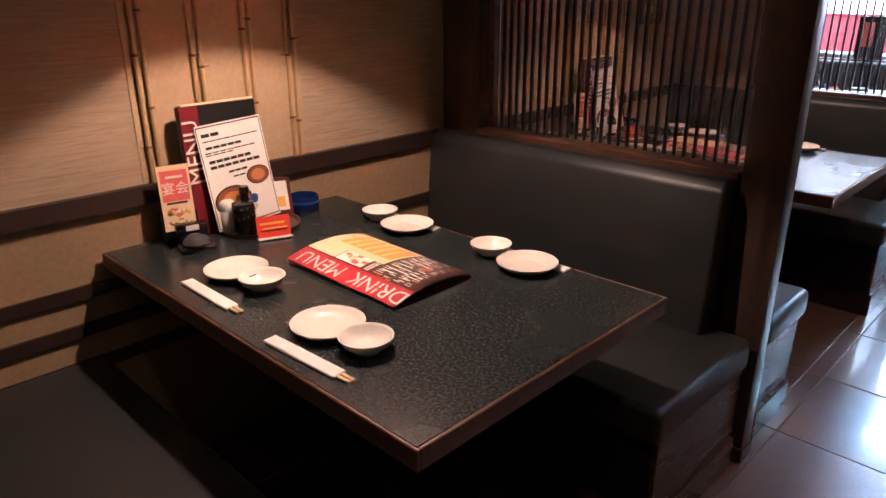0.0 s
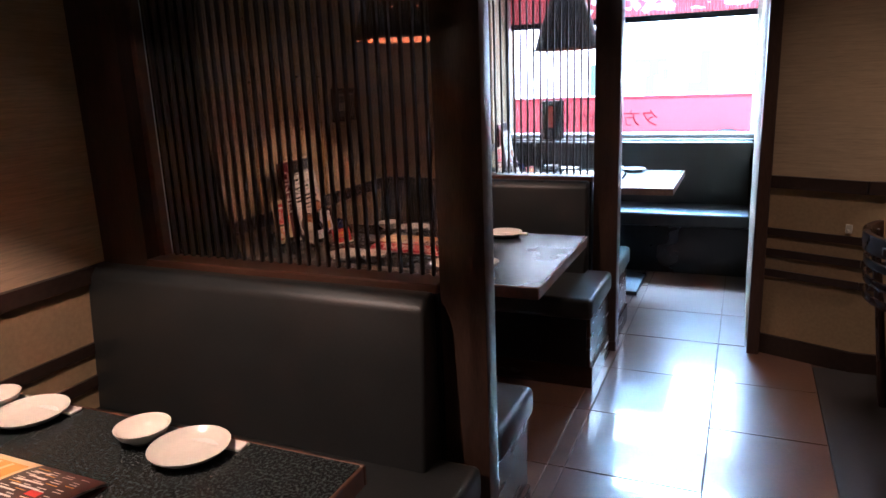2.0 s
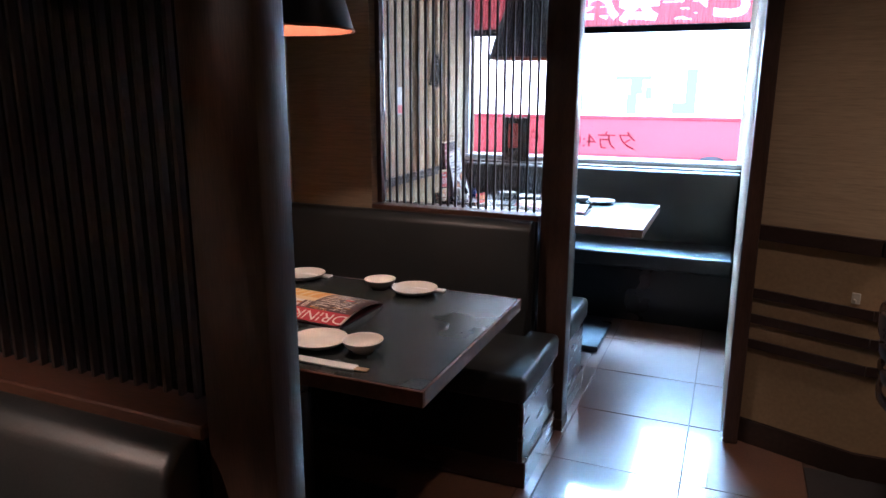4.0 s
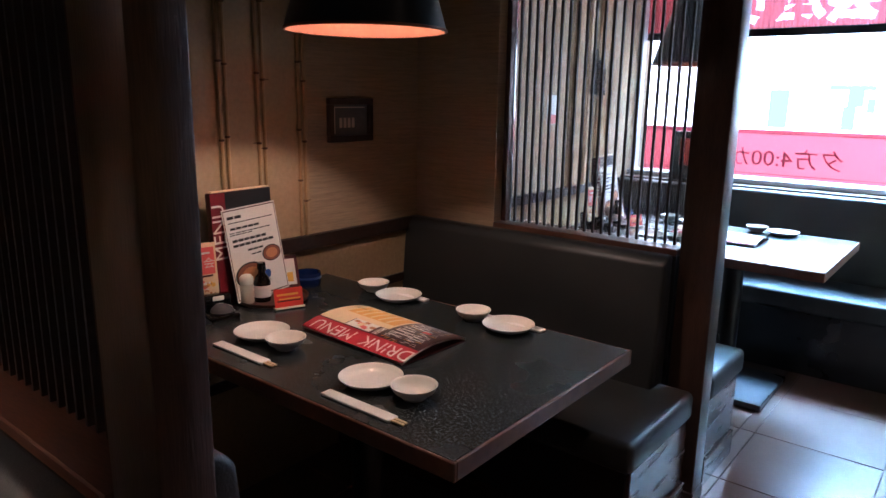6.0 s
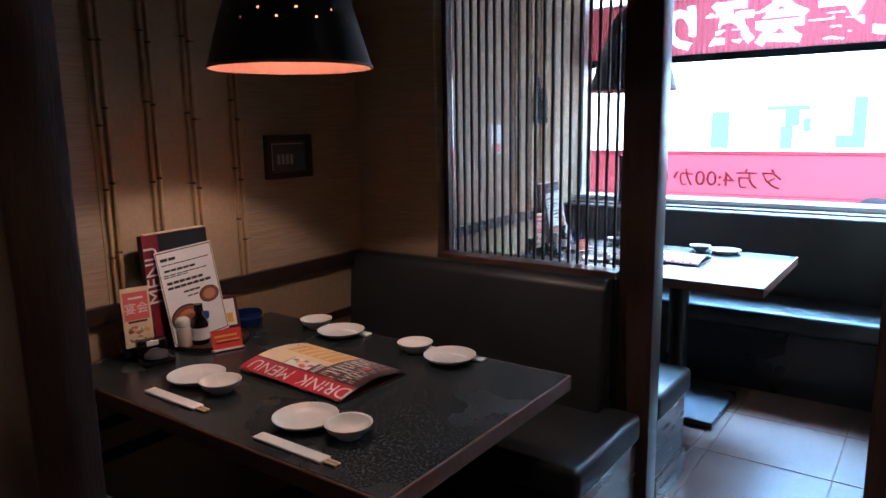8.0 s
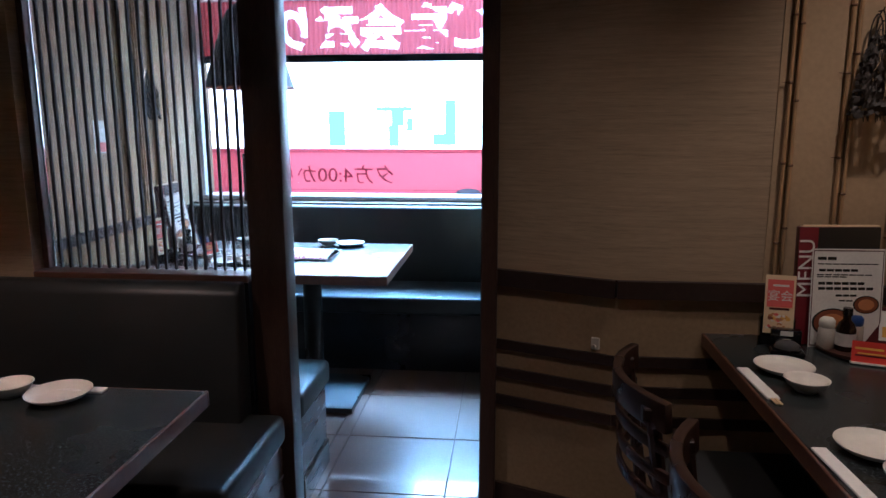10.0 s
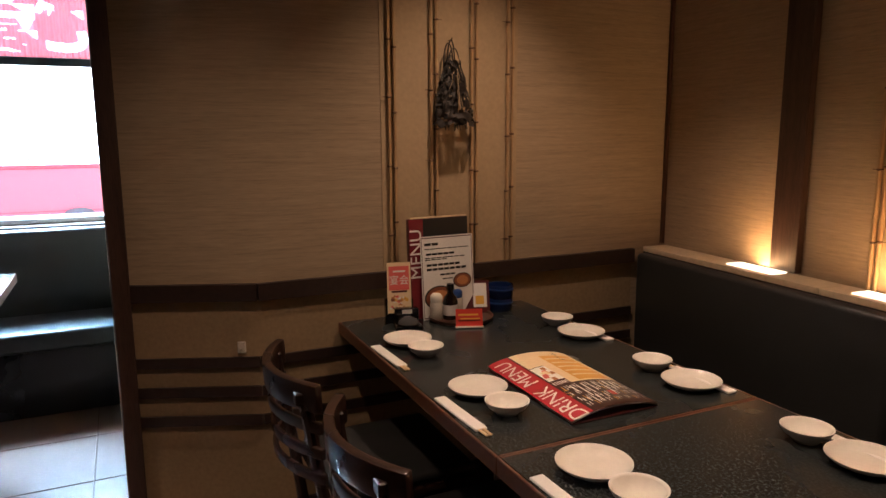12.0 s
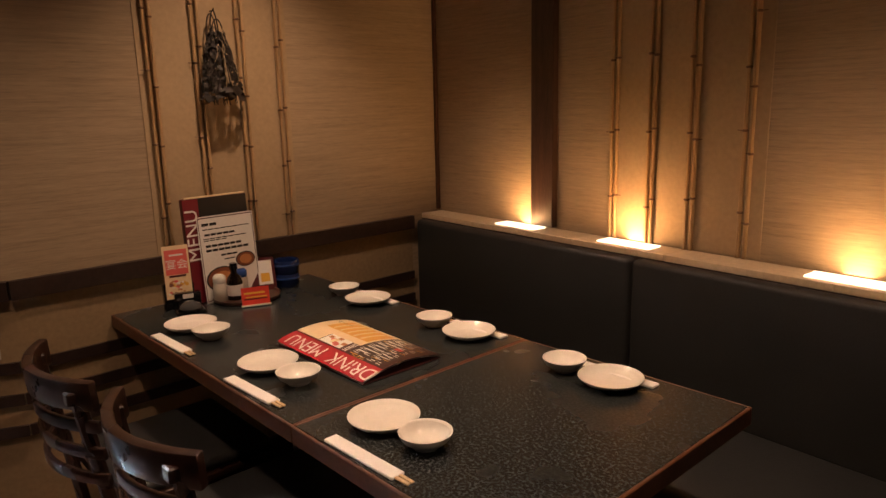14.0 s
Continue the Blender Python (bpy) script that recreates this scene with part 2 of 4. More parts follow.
def box(bm, x0, x1, y0, y1, z0, z1, bevel=0.0, segs=1):
    vs = [bm.verts.new((x, y, z)) for x in (x0, x1) for y in (y0, y1) for z in (z0, z1)]
    fs = [bm.faces.new([vs[i] for i in f]) for f in ((0, 1, 3, 2), (4, 6, 7, 5), (0, 4, 5, 1), (2, 3, 7, 6), (0, 2, 6, 4), (1, 5, 7, 3))]
    if bevel:
        es = {e for f in fs for e in f.edges}
        bmesh.ops.bevel(bm, geom=list(es), offset=bevel, segments=segs, affect="EDGES", profile=0.5)
    return bm


def B(*a, **k):
    return box(bmesh.new(), *a, **k)


def lathe(bm, profile, segs=28, centre=(0, 0, 0)):
    """Turns (radius, height) pairs round the z axis; radius 0 closes an end."""
    cx, cy, cz = centre
    rings = []
    for r, h in profile:
        if r <= 1e-6:
            rings.append([bm.verts.new((cx, cy, cz + h))])
        else:
            rings.append([bm.verts.new((cx + r * math.cos(2 * math.pi * i / segs), cy + r * math.sin(2 * math.pi * i / segs), cz + h)) for i in range(segs)])
    for a, b in zip(rings, rings[1:]):
        for i in range(segs):
            j = (i + 1) % segs
            if len(a) == 1 and len(b) == 1:
                continue
            if len(a) == 1:
                bm.faces.new((a[0], b[i], b[j]))
            elif len(b) == 1:
                bm.faces.new((a[i], b[0], a[j]))
            else:
                bm.faces.new((a[i], b[i], b[j], a[j]))
    bmesh.ops.recalc_face_normals(bm, faces=bm.faces)
    return bm


def tube(bm, pts, r, segs=8):
    """A round rod along points."""
    pts = [Vector(p) for p in pts]
    rings = []
    for i, p in enumerate(pts):
        d = (pts[min(i + 1, len(pts) - 1)] - pts[max(i - 1, 0)]).normalized()
        a = d.orthogonal().normalized() if abs(d.z) < 0.99 else Vector((1, 0, 0))
        if i and rings:
            a = (prev - prev.dot(d) * d).normalized()
        prev = a
        b = d.cross(a)
        rings.append([bm.verts.new(p + r * (math.cos(2 * math.pi * k / segs) * a + math.sin(2 * math.pi * k / segs) * b)) for k in range(segs)])
    for a, b in zip(rings, rings[1:]):
        for i in range(segs):
            bm.faces.new((a[i], a[(i + 1) % segs], b[(i + 1) % segs], b[i]))
    bm.faces.new(list(reversed(rings[0])))
    bm.faces.new(rings[-1])
    bmesh.ops.recalc_face_normals(bm, faces=bm.faces)
    return bm


def prism(bm, plan, z0, z1):
    """An upright slab over a plan of (x, y) corners."""
    lo = [bm.verts.new((x, y, z0)) for x, y in plan]
    hi = [bm.verts.new((x, y, z1)) for x, y in plan]
    bm.faces.new(list(reversed(lo)))
    bm.faces.new(hi)
    n = len(plan)
    for i in range(n):
        bm.faces.new((lo[i], lo[(i + 1) % n], hi[(i + 1) % n], hi[i]))
    bmesh.ops.recalc_face_normals(bm, faces=bm.faces)
    return bm


def sheet_mesh(bm, f, nu, nv, thick=0.0):
    """A grid surface f(u, v), u and v from 0 to 1."""
    g = [[bm.verts.new(f(i / nu, j / nv)) for j in range(nv + 1)] for i in range(nu + 1)]
    fs = []
    for i in range(nu):
        for j in range(nv):
            fs.append(bm.faces.new((g[i][j], g[i + 1][j], g[i + 1][j + 1], g[i][j + 1])))
    if thick:
        bmesh.ops.solidify(bm, geom=fs, thickness=thick)
    return bm


def finish(bm, name, mat, smooth=None):
    me = bpy.data.meshes.new(name)
    bmesh.ops.recalc_face_normals(bm, faces=bm.faces)
    bm.normal_update()
    if smooth:
        for f in bm.faces:
            f.smooth = True
        for e in bm.edges:
            e.smooth = e.calc_face_angle(3.2) < radians(smooth)
    bm.to_mesh(me)
    bm.free()
    me.materials.append(mat)
    return me


def part(name, bm, mat, parent, label="", smooth=35):
    """Links a bmesh as one mesh object under a thing or a part."""
    ob = new(name, finish(bm, name, mat, smooth) if isinstance(bm, bmesh.types.BMesh) else bm)
    ob.parent = parent
    if label:
        ob["label"] = label
    return ob


def thing(name, label, category, group="", place=None):
    ob = new(name)
    ob.empty_display_size = 0.05
    if place is not None:
        ob.matrix_basis = place
    return tagged(ob, label, category, group)


def structure(name, bm, mat, label, category, smooth=35):
    ob = new(name, finish(bm, name, mat, smooth))
    return tagged(ob, label, category, kind="structure")


def solo(name, bm, mat, label, category, group="", place=None, smooth=35):
    """A thing of one mesh."""
    ob = new(name, finish(bm, name, mat, smooth))
    if place is not None:
        ob.matrix_basis = place
    return tagged(ob, label, category, group)


def letters(body, size, mat_name, depth=0.0006, align="CENTER", bold=0.0):
    """A mesh of lettering in the x-y plane."""
    cu = bpy.data.curves.new(mat_name, "FONT")
    cu.body, cu.size, cu.extrude, cu.align_x, cu.align_y = body, size, depth, align, "CENTER"
    cu.resolution_u, cu.offset = 3, bold
    ob = bpy.data.objects.new("lettering", cu)
    scene.collection.objects.link(ob)
    bpy.context.view_layer.update()
    me = bpy.data.meshes.new_from_object(ob.evaluated_get(bpy.context.evaluated_depsgraph_get()))
    bpy.data.objects.remove(ob)
    bpy.data.curves.remove(cu)
    return me


def lettering(name, body, size, mat, parent, m, stretch=1.0, depth=0.0006, bold=0.0):
    me = letters(body, size, name, depth, bold=bold)
    me.transform(m @ Matrix.Diagonal((stretch, 1, 1, 1)))
    if (m.to_3x3().determinant() * stretch) < 0:
        me.flip_normals()
    me.materials.clear()
    me.materials.append(mat)
    ob = new(name, me)
    ob.parent = parent
    return ob


# ---- large structure ----
WX = -1.82            # west wall face
NY = 3.678            # north wall face behind the chairs' table
EX = 2.10             # east wall face at the north corner
EAST = pose(2.10, 3.678, 0, 0, 0, -3.55)   # frame of the slightly slanting east wall: room towards -x, south towards -y
SY = -1.6             # south wall face
GY = 5.72             # window glass
TOPZ = 2.4
RAIL_T, RAIL_B = 0.86, 0.805

structure("ceiling", B(WX - 0.4, EX + 1.0, SY - 0.4, 5.9, TOPZ, TOPZ + 0.15), CEIL, "dark painted restaurant ceiling", "ceiling")
structure("wall_west", B(WX - 0.15, WX, SY - 0.15, 5.9, -0.12, TOPZ), GRASSCLOTH, "tan woven grasscloth wall with dark rails", "wall")
structure("wall_south", B(WX, EX + 0.4, SY - 0.15, SY, -0.12, TOPZ), GRASSCLOTH, "plain tan grasscloth wall closing the room", "wall")
wall_east = structure("wall_east", B(0, 0.2, -5.45, 0.15, 0, TOPZ), GRASSCLOTH, "tan woven grasscloth wall washed by amber cove light", "wall")
structure("wall_north", prism(bmesh.new(), [(0.43, NY), (EX + 0.4, NY), (EX + 0.4, NY + 0.3), (0.0, NY + 0.3), (0.018, 3.84), (0.063, 3.822)], 0, TOPZ), GRASSCLOTH, "tan grasscloth wall with an angled end beside the passage", "wall")
structure("wall_passage", B(0.0, 2.9, NY + 0.3, 5.66, -0.12, TOPZ), GRASSCLOTH, "tan wall beside the window booth", "wall")
wall_win = structure("wall_window", B(WX, 0.3, GY - 0.06, GY + 0.1, -0.12, 0.865), GRASSCLOTH, "low wall under the street window", "wall")
structure("wall_window_head", B(WX, 0.3, GY - 0.06, GY + 0.1, 2.16, TOPZ), GRASSCLOTH, "wall above the street window", "wall")

# door-side jamb of the passage
structure("trim_jamb", B(0.006, 0.060, 3.765, 3.872, 0, TOPZ, bevel=0.004), DARK_WOOD, "dark stained wooden jamb at the passage corner", "jamb")


def rails(name, plan, heights=((RAIL_B, RAIL_T, 0.022), (0.583, 0.617, 0.012), (0.484, 0.518, 0.012), (0.385, 0.419, 0.012))):
    """Dado rails along a line of (x, y) corners; the wall's room side is to the right of the line's run."""
    for z0, z1, d in heights:
        bm = bmesh.new()
        for (xa, ya), (xb, yb) in zip(plan, plan[1:]):
            v = Vector((xb - xa, yb - ya)).normalized()
            n = Vector((v.y, -v.x)) * d
            prism(bm, [(xa, ya), (xb, yb), (xb + n.x, yb + n.y), (xa + n.x, ya + n.y)], z0, z1)
        structure(name, bm, RAIL_WOOD, "dark wooden dado rail along the wall", "rail")


rails("trim_rail_west", [(WX + 0.001, SY), (WX + 0.001, 5.6)], ((0.802, 0.850, 0.022), (0.588, 0.622, 0.012), (0.487, 0.521, 0.012), (0.385, 0.419, 0.012)))
rails("trim_rail_north", [(0.061, 3.824), (0.43, NY - 0.001), (1.94, NY - 0.001)])
structure("baseboard_north", prism(bmesh.new(), [(0.061, 3.821), (0.43, NY - 0.001), (1.5, NY - 0.001), (1.5, NY - 0.016), (0.427, NY - 0.016), (0.061, 3.806)], 0, 0.095), RAIL_WOOD, "black baseboard under the angled wall", "baseboard")


def smooth_panels():
    """Smooth paper fields behind the bamboo canes."""
    for y0, y1 in ((0.66, 1.17), (2.52, 3.03), (4.85, 5.35)):
        structure("trim_panel_west", B(WX, WX + 0.003, y0, y1, 0.851, TOPZ - 0.002), PAPER_PANEL, "smooth tan paper panel behind bamboo canes", "panel")
    structure("trim_panel_north", B(0.86, 1.385, NY - 0.003, NY, RAIL_T + 0.001, TOPZ - 0.002), PAPER_PANEL, "smooth tan paper panel behind bamboo canes", "panel")
    structure("trim_panel_east", B(-0.003, 0, -1.46, -0.925, RAIL_T + 0.012, TOPZ - 0.002), PAPER_PANEL, "smooth tan paper panel behind bamboo canes", "panel").matrix_basis = EAST
    structure("trim_dado_west", B(WX, WX + 0.003, SY, 5.6, 0.001, 0.801), DADO, "smooth tan dado below the rail", "dado")
    structure("trim_dado_north", prism(bmesh.new(), [(0.061, 3.824), (0.43, NY), (1.94, NY), (1.94, NY - 0.003), (0.429, NY - 0.003), (0.061, 3.821)], 0.096, RAIL_B - 0.001), DADO, "smooth tan dado below the rail", "dado")


smooth_panels()
wall_east.matrix_basis = EAST
structure("trim_corner_post", B(-0.014, -0.002, -0.018, -0.003, RAIL_T + 0.012, TOPZ), RED_WOOD, "thin reddish wooden corner bead", "trim").matrix_basis = EAST
structure("trim_post_east", B(-0.03, -0.001, -0.700, -0.592, RAIL_T + 0.012, TOPZ, bevel=0.003), DARK_WOOD, "dark wooden post on the amber-lit wall", "post").matrix_basis = EAST

# floor bed, dark covering; tiles come last in the file
floor = structure("floor", B(WX, EX + 0.2, SY, GY - 0.06, -0.12, -0.004), GROUT, "glossy reddish-brown stone tile floor", "floor")
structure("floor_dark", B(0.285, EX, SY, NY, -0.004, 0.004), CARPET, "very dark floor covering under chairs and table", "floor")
structure("ground", B(-300, 300, GY + 0.1, 600, -0.32, -0.12), ASPHALT, "street ground outside the window", "ground")
# added glowing board, also lights the room and the floor reflection
structure("backdrop", B(-9, 7, 8.4, 8.5, -0.12, 4.5), STREET_WHITE, "glowing white board standing in for the bright street outside", "backdrop")

# ---- pillars and lattice partitions ----


def pillar(x0, x1, y0, y1):
    p = thing("pillar", "dark stained square wooden pillar at the booth end", "pillar", "booth pillars")
    part("shaft", B(x0, x1, y0, y1, 0.03, TOPZ, bevel=0.005, segs=2), DARK_WOOD, p)
    part("foot", B(x0 - 0.004, x1 + 0.004, y0 - 0.004, y1 + 0.004, 0, 0.05, bevel=0.003), DARK_WOOD, p)
    return p


pillar(-0.715, -0.597, 1.786, 1.854)
pillar(-0.708, -0.592, 3.605, 3.695)


def partition(y, x0, stub_mat, stub_label, step):
    """Slatted screen above the bench backs, with a solid stub at the wall."""
    t = thing("lattice_partition", "dark wooden slatted lattice screen between booths", "partition", "lattice screens")
    part("core", B(WX, -0.716, y - 0.07, y + 0.045, 0, 0.845), BENCH_BASE, t)
    part("stub", B(WX, x0, y - 0.068, y + 0.045, 0.845, TOPZ), stub_mat, t, stub_label)
    part("ledge", B(x0, -0.716, y - 0.075, y + 0.05, 0.845, 0.868, bevel=0.003), RED_WOOD, t, "reddish wooden ledge")
    part("side_stile", B(x0 + 0.001, x0 + 0.022, y - 0.022, y + 0.022, 0.868, 2.3, bevel=0.002), RED_WOOD, t)
    part("top_rail", B(x0, -0.716, y - 0.026, y + 0.026, 2.3, TOPZ), DARK_WOOD, t)
    panel = part("acrylic_panel", B(x0 + 0.026, -0.717, y + 0.0075, y + 0.0105, 0.869, 2.299), ACRYLIC, t, "clear smoked acrylic panel")
    part("panel_edge", B(x0 + 0.0225, x0 + 0.0255, y + 0.0065, y + 0.0115, 0.869, 2.299), ACRYLIC_EDGE, panel, "pale cut acrylic edge")
    me = finish(B(-0.0032, 0.0032, -0.006, 0.006, 0.868, 2.3), "slat", SLAT_WOOD)
    n = int((-0.722 - x0 - 0.022) / step)
    for i in range(n):
        s = part("slat", me, None, t)
        s.location = (x0 + 0.022 + step * (i + 0.9), y, 0)
    return t


partition(1.852, -1.644, DARK_WOOD, "dark wooden board at the wall", 0.031)
partition(3.672, -1.43, GRASSCLOTH, "tan grasscloth stub wall", 0.033)

# ---- benches ----


def seat_cushion(bm, x0, x1, y0, y1, z0, z1):
    box(bm, x0, x1, y0, y1, z0, z1, bevel=0.022, segs=4)
    return bm


def bench_y(y_back, y_front, xa, xb, label, leather=VINYL, back=True):
    """A bench along x whose back stands at y_back."""
    s = 1 if y_front > y_back else -1
    t = thing("booth_bench", label, "bench", "booth benches")
    lo, hi = sorted((y_back + s * 0.02, y_front - s * 0.035))
    part("base", B(xa, xb - 0.03, lo, hi, 0.1, 0.325), BENCH_BASE, t)
    part("kickboard", B(xa, xb - 0.004, lo + 0.004, hi - 0.004, 0, 0.1, bevel=0.003), KICK, t, "brown wooden kickboard")
    part("end_panel", B(xb - 0.03, xb - 0.014, lo, hi, 0.1, 0.325, bevel=0.003), KICK, t, "brown wooden end panel")
    lo, hi = sorted((y_back + s * 0.015, y_front))
    part("seat", seat_cushion(bmesh.new(), xa + 0.002, xb, lo, hi, 0.325, 0.42), leather, t)
    if back:
        bm = bmesh.new()
        plan = [(0.0, 0.40), (0.0, 0.852), (0.045, 0.852), (0.07, 0.825), (0.105, 0.40)]
        front = [bm.verts.new((xa + 0.002, y_back + s * p, z)) for p, z in plan]
        rear = [bm.verts.new((xb - 0.115, y_back + s * p, z)) for p, z in plan]
        bm.faces.new(front)
        bm.faces.new(list(reversed(rear)))
        for i in range(5):
            j = (i + 1) % 5
            bm.faces.new((front[i], rear[i], rear[j], front[j]))
        bmesh.ops.recalc_face_normals(bm, faces=bm.faces)
        bmesh.ops.bevel(bm, geom=[e for e in bm.edges], offset=0.012, segments=3, affect="EDGES", profile=0.5)
        part("backrest", bm, leather, t)
    return t


BL = "black vinyl booth bench with padded back under the lattice"
bench_y(1.780, 1.245, WX, -0.608, BL)
bench_y(1.899, 2.240, WX, -0.612, BL)
bench_y(3.600, 3.105, WX, -0.608, BL)
bench_y(3.719, 4.11, WX, -0.600, BL)
bench_y(0.02, 0.49, WX, -0.608, "black vinyl booth bench beside the first table", back=False)


def window_bench():
    t = thing("window_bench", "long black vinyl bench with padded back under the window", "bench")
    part("base", B(WX, -0.002, 5.12, 5.6, 0.0, 0.325), BENCH_BASE, t)
    part("seat", seat_cushion(bmesh.new(), WX + 0.002, -0.003, 5.07, 5.55, 0.325, 0.42), VINYL, t)
    part("backrest", B(WX + 0.002, -0.003, 5.46, 5.57, 0.40, 0.853, bevel=0.018, segs=3), VINYL, t)
    part("back_cap", B(WX + 0.001, -0.002, 5.55, 5.655, 0.4, 0.862, bevel=0.003), DARK_WOOD, t, "dark wooden cap behind the backrest")


window_bench()


def east_bench():
    t = thing("wall_bench", "long black vinyl wall bench below an amber-lit shelf", "bench", place=EAST)
    part("base", B(-0.52, 0, -4.2, -0.02, 0.004, 0.325), BENCH_BASE, t)
    for y0, y1 in ((-4.2, -2.62), (-2.615, -1.13), (-1.125, -0.027)):
        part("seat", seat_cushion(bmesh.new(), -0.585, -0.14, y0, y1, 0.325, 0.42), VINYL, t)
        part("backrest", B(-0.15, -0.085, y0, y1, 0.40, 0.842, bevel=0.018, segs=3), VINYL, t)
    part("core", B(-0.09, -0.001, -4.2, -0.025, 0.325, 0.845), BENCH_BASE, t)
    part("front_lip", B(-0.112, -0.101, -4.2, -0.025, 0.832, 0.8455, bevel=0.002), DARK_WOOD, t, "dark wooden lip")
    k, v = 0, -0.024
    while v > -4.1:
        w = 0.36 + 0.12 * (k % 2)
        shelf = part("shelf", B(-0.113, -0.001, v - w + 0.002, v, 0.846, 0.866, bevel=0.0015), SHELF, t, "pale wooden shelf board")
        v, k = v - w, k + 1
    for c in COVE_V:
        part("light_panel", B(-0.088, -0.02, -c - 0.10, -c + 0.10, 0.866, 0.870), DIFFUSER, t, "glowing amber light panel")


east_bench()

# ---- tables ----
GRANITE = bpy.data.materials.new("black_speckled_laminate")


def speckled(m):
    m.use_nodes = True
    nt = m.node_tree
    b = nt.nodes["Principled BSDF"]
    tc = nt.nodes.new("ShaderNodeTexCoord")
    n1 = nt.nodes.new("ShaderNodeTexNoise")
    n1.inputs["Scale"].default_value, n1.inputs["Detail"].default_value, n1.inputs["Roughness"].default_value = 160, 3, 0.68
    n2 = nt.nodes.new("ShaderNodeTexNoise")
    n2.inputs["Scale"].default_value, n2.inputs["Detail"].default_value = 5, 3
    for n in (n1, n2):
        nt.links.new(tc.outputs["Object"], n.inputs["Vector"])
    r = nt.nodes.new("ShaderNodeValToRGB")
    r.color_ramp.elements[0].position, r.color_ramp.elements[0].color = 0.43, (0.006, 0.0075, 0.008, 1)
    r.color_ramp.elements[1].position, r.color_ramp.elements[1].color = 0.70, (0.064, 0.074, 0.073, 1)
    nt.links.new(n1.outputs[0], r.inputs[0])
    nt.links.new(r.outputs[0], b.inputs["Base Color"])
    mr = nt.nodes.new("ShaderNodeMapRange")
    mr.inputs["To Min"].default_value, mr.inputs["To Max"].default_value = 0.25, 0.29
    nt.links.new(n2.outputs[0], mr.inputs["Value"])
    nt.links.new(mr.outputs[0], b.inputs["Roughness"])


speckled(GRANITE)


def table(place, length, width, label, base_p, group="restaurant tables"):
    """A table in its own frame: x from the wall end to the free end, y across."""
    t = thing("restaurant_table", label, "table", group, place)
    part("tabletop", B(0.008, length - 0.008, 0.008, width - 0.008, 0.668, 0.7), GRANITE, t, "black speckled laminate top")
    bm = bmesh.new()
    z0, z1, e = 0.66, 0.6995, 0.008
    box(bm, 0, length, 0, e, z0, z1, bevel=0.002)
    box(bm, 0, length, width - e, width, z0, z1, bevel=0.002)
    box(bm, 0, e, e, width - e, z0, z1, bevel=0.002)
    box(bm, length - e, length, e, width - e, z0, z1, bevel=0.002)
    part("edge_band", bm, EDGE_WOOD, t, "brown wooden edge band")
    p0, p1 = base_p
    part("base_plate", B(p0, p1, width / 2 - 0.22, width / 2 + 0.22, 0.0045, 0.03, bevel=0.003), BENCH_BASE, t, "flat black base plate")
    part("column", lathe(bmesh.new(), [(0, 0.03), (0.045, 0.03), (0.045, 0.655), (0, 0.655)], 20, ((p0 + p1) / 2, width / 2, 0)), BENCH_BASE, t)
    part("bracket", B((p0 + p1) / 2 - 0.2, (p0 + p1) / 2 + 0.2, width / 2 - 0.2, width / 2 + 0.2, 0.645, 0.668), BENCH_BASE, t)
    return t


TL = "black speckled restaurant table with brown edge, laid for four"
FRAME_A = pose(-1.80, 0.52, 0)
FRAME_B = pose(-1.80, 2.34, 0)
FRAME_C = pose(-1.58, 4.345, 0)
FRAME_D = pose(0.692, 3.672, 0, 0, 0, -90)
FRAME_E = pose(0.692, 2.578, 0, 0, 0, -90)
table(FRAME_A, 1.165, 0.745, TL, (0.35, 0.81))
table(FRAME_B, 1.175, 0.747, TL, (0.35, 0.81))
table(FRAME_C, 1.17, 0.78, TL, (0.50, 0.965))
table(FRAME_D, 1.092, 0.722, TL, (0.3, 0.76))
table(FRAME_E, 0.61, 0.722, "small black speckled table pushed against the larger one", (0.1, 0.5))

# ---- table settings ----


def plate(place):
    t = thing("plate", "round cream ceramic side plate on the black table", "plate", "side plates", place)
    lathe_in = [(0, 0.005), (0.043, 0.005), (0.054, 0.007), (0.066, 0.0135), (0.0715, 0.0195), (0.0735, 0.0205)]
    part("dish", lathe(bmesh.new(), lathe_in, 40), CERAMIC, t, smooth=60)
    part("underside", lathe(bmesh.new(), [(0.0735, 0.0205), (0.0732, 0.0185), (0.060, 0.008), (0.040, 0.0035), (0.040, 0.0), (0.036, 0.0), (0.036, 0.0025), (0, 0.0025)], 40), CERAMIC_RIM, t, "darker grey underside", smooth=60)
    return t


def bowl(place):
    t = thing("sauce_bowl", "small round cream ceramic bowl beside a plate", "bowl", "small bowls", place)
    part("inside", lathe(bmesh.new(), [(0, 0.006), (0.018, 0.0065), (0.030, 0.0105), (0.040, 0.018), (0.0465, 0.027), (0.0490, 0.031), (0.0520, 0.031)], 36), CERAMIC, t, smooth=60)
    part("outside", lathe(bmesh.new(), [(0.0520, 0.031), (0.0515, 0.028), (0.044, 0.016), (0.030, 0.006), (0.026, 0.0045), (0.026, 0.0), (0.022, 0.0), (0.022, 0.005), (0, 0.005)], 36), CERAMIC_RIM, t, "darker grey outside", smooth=60)
    return t


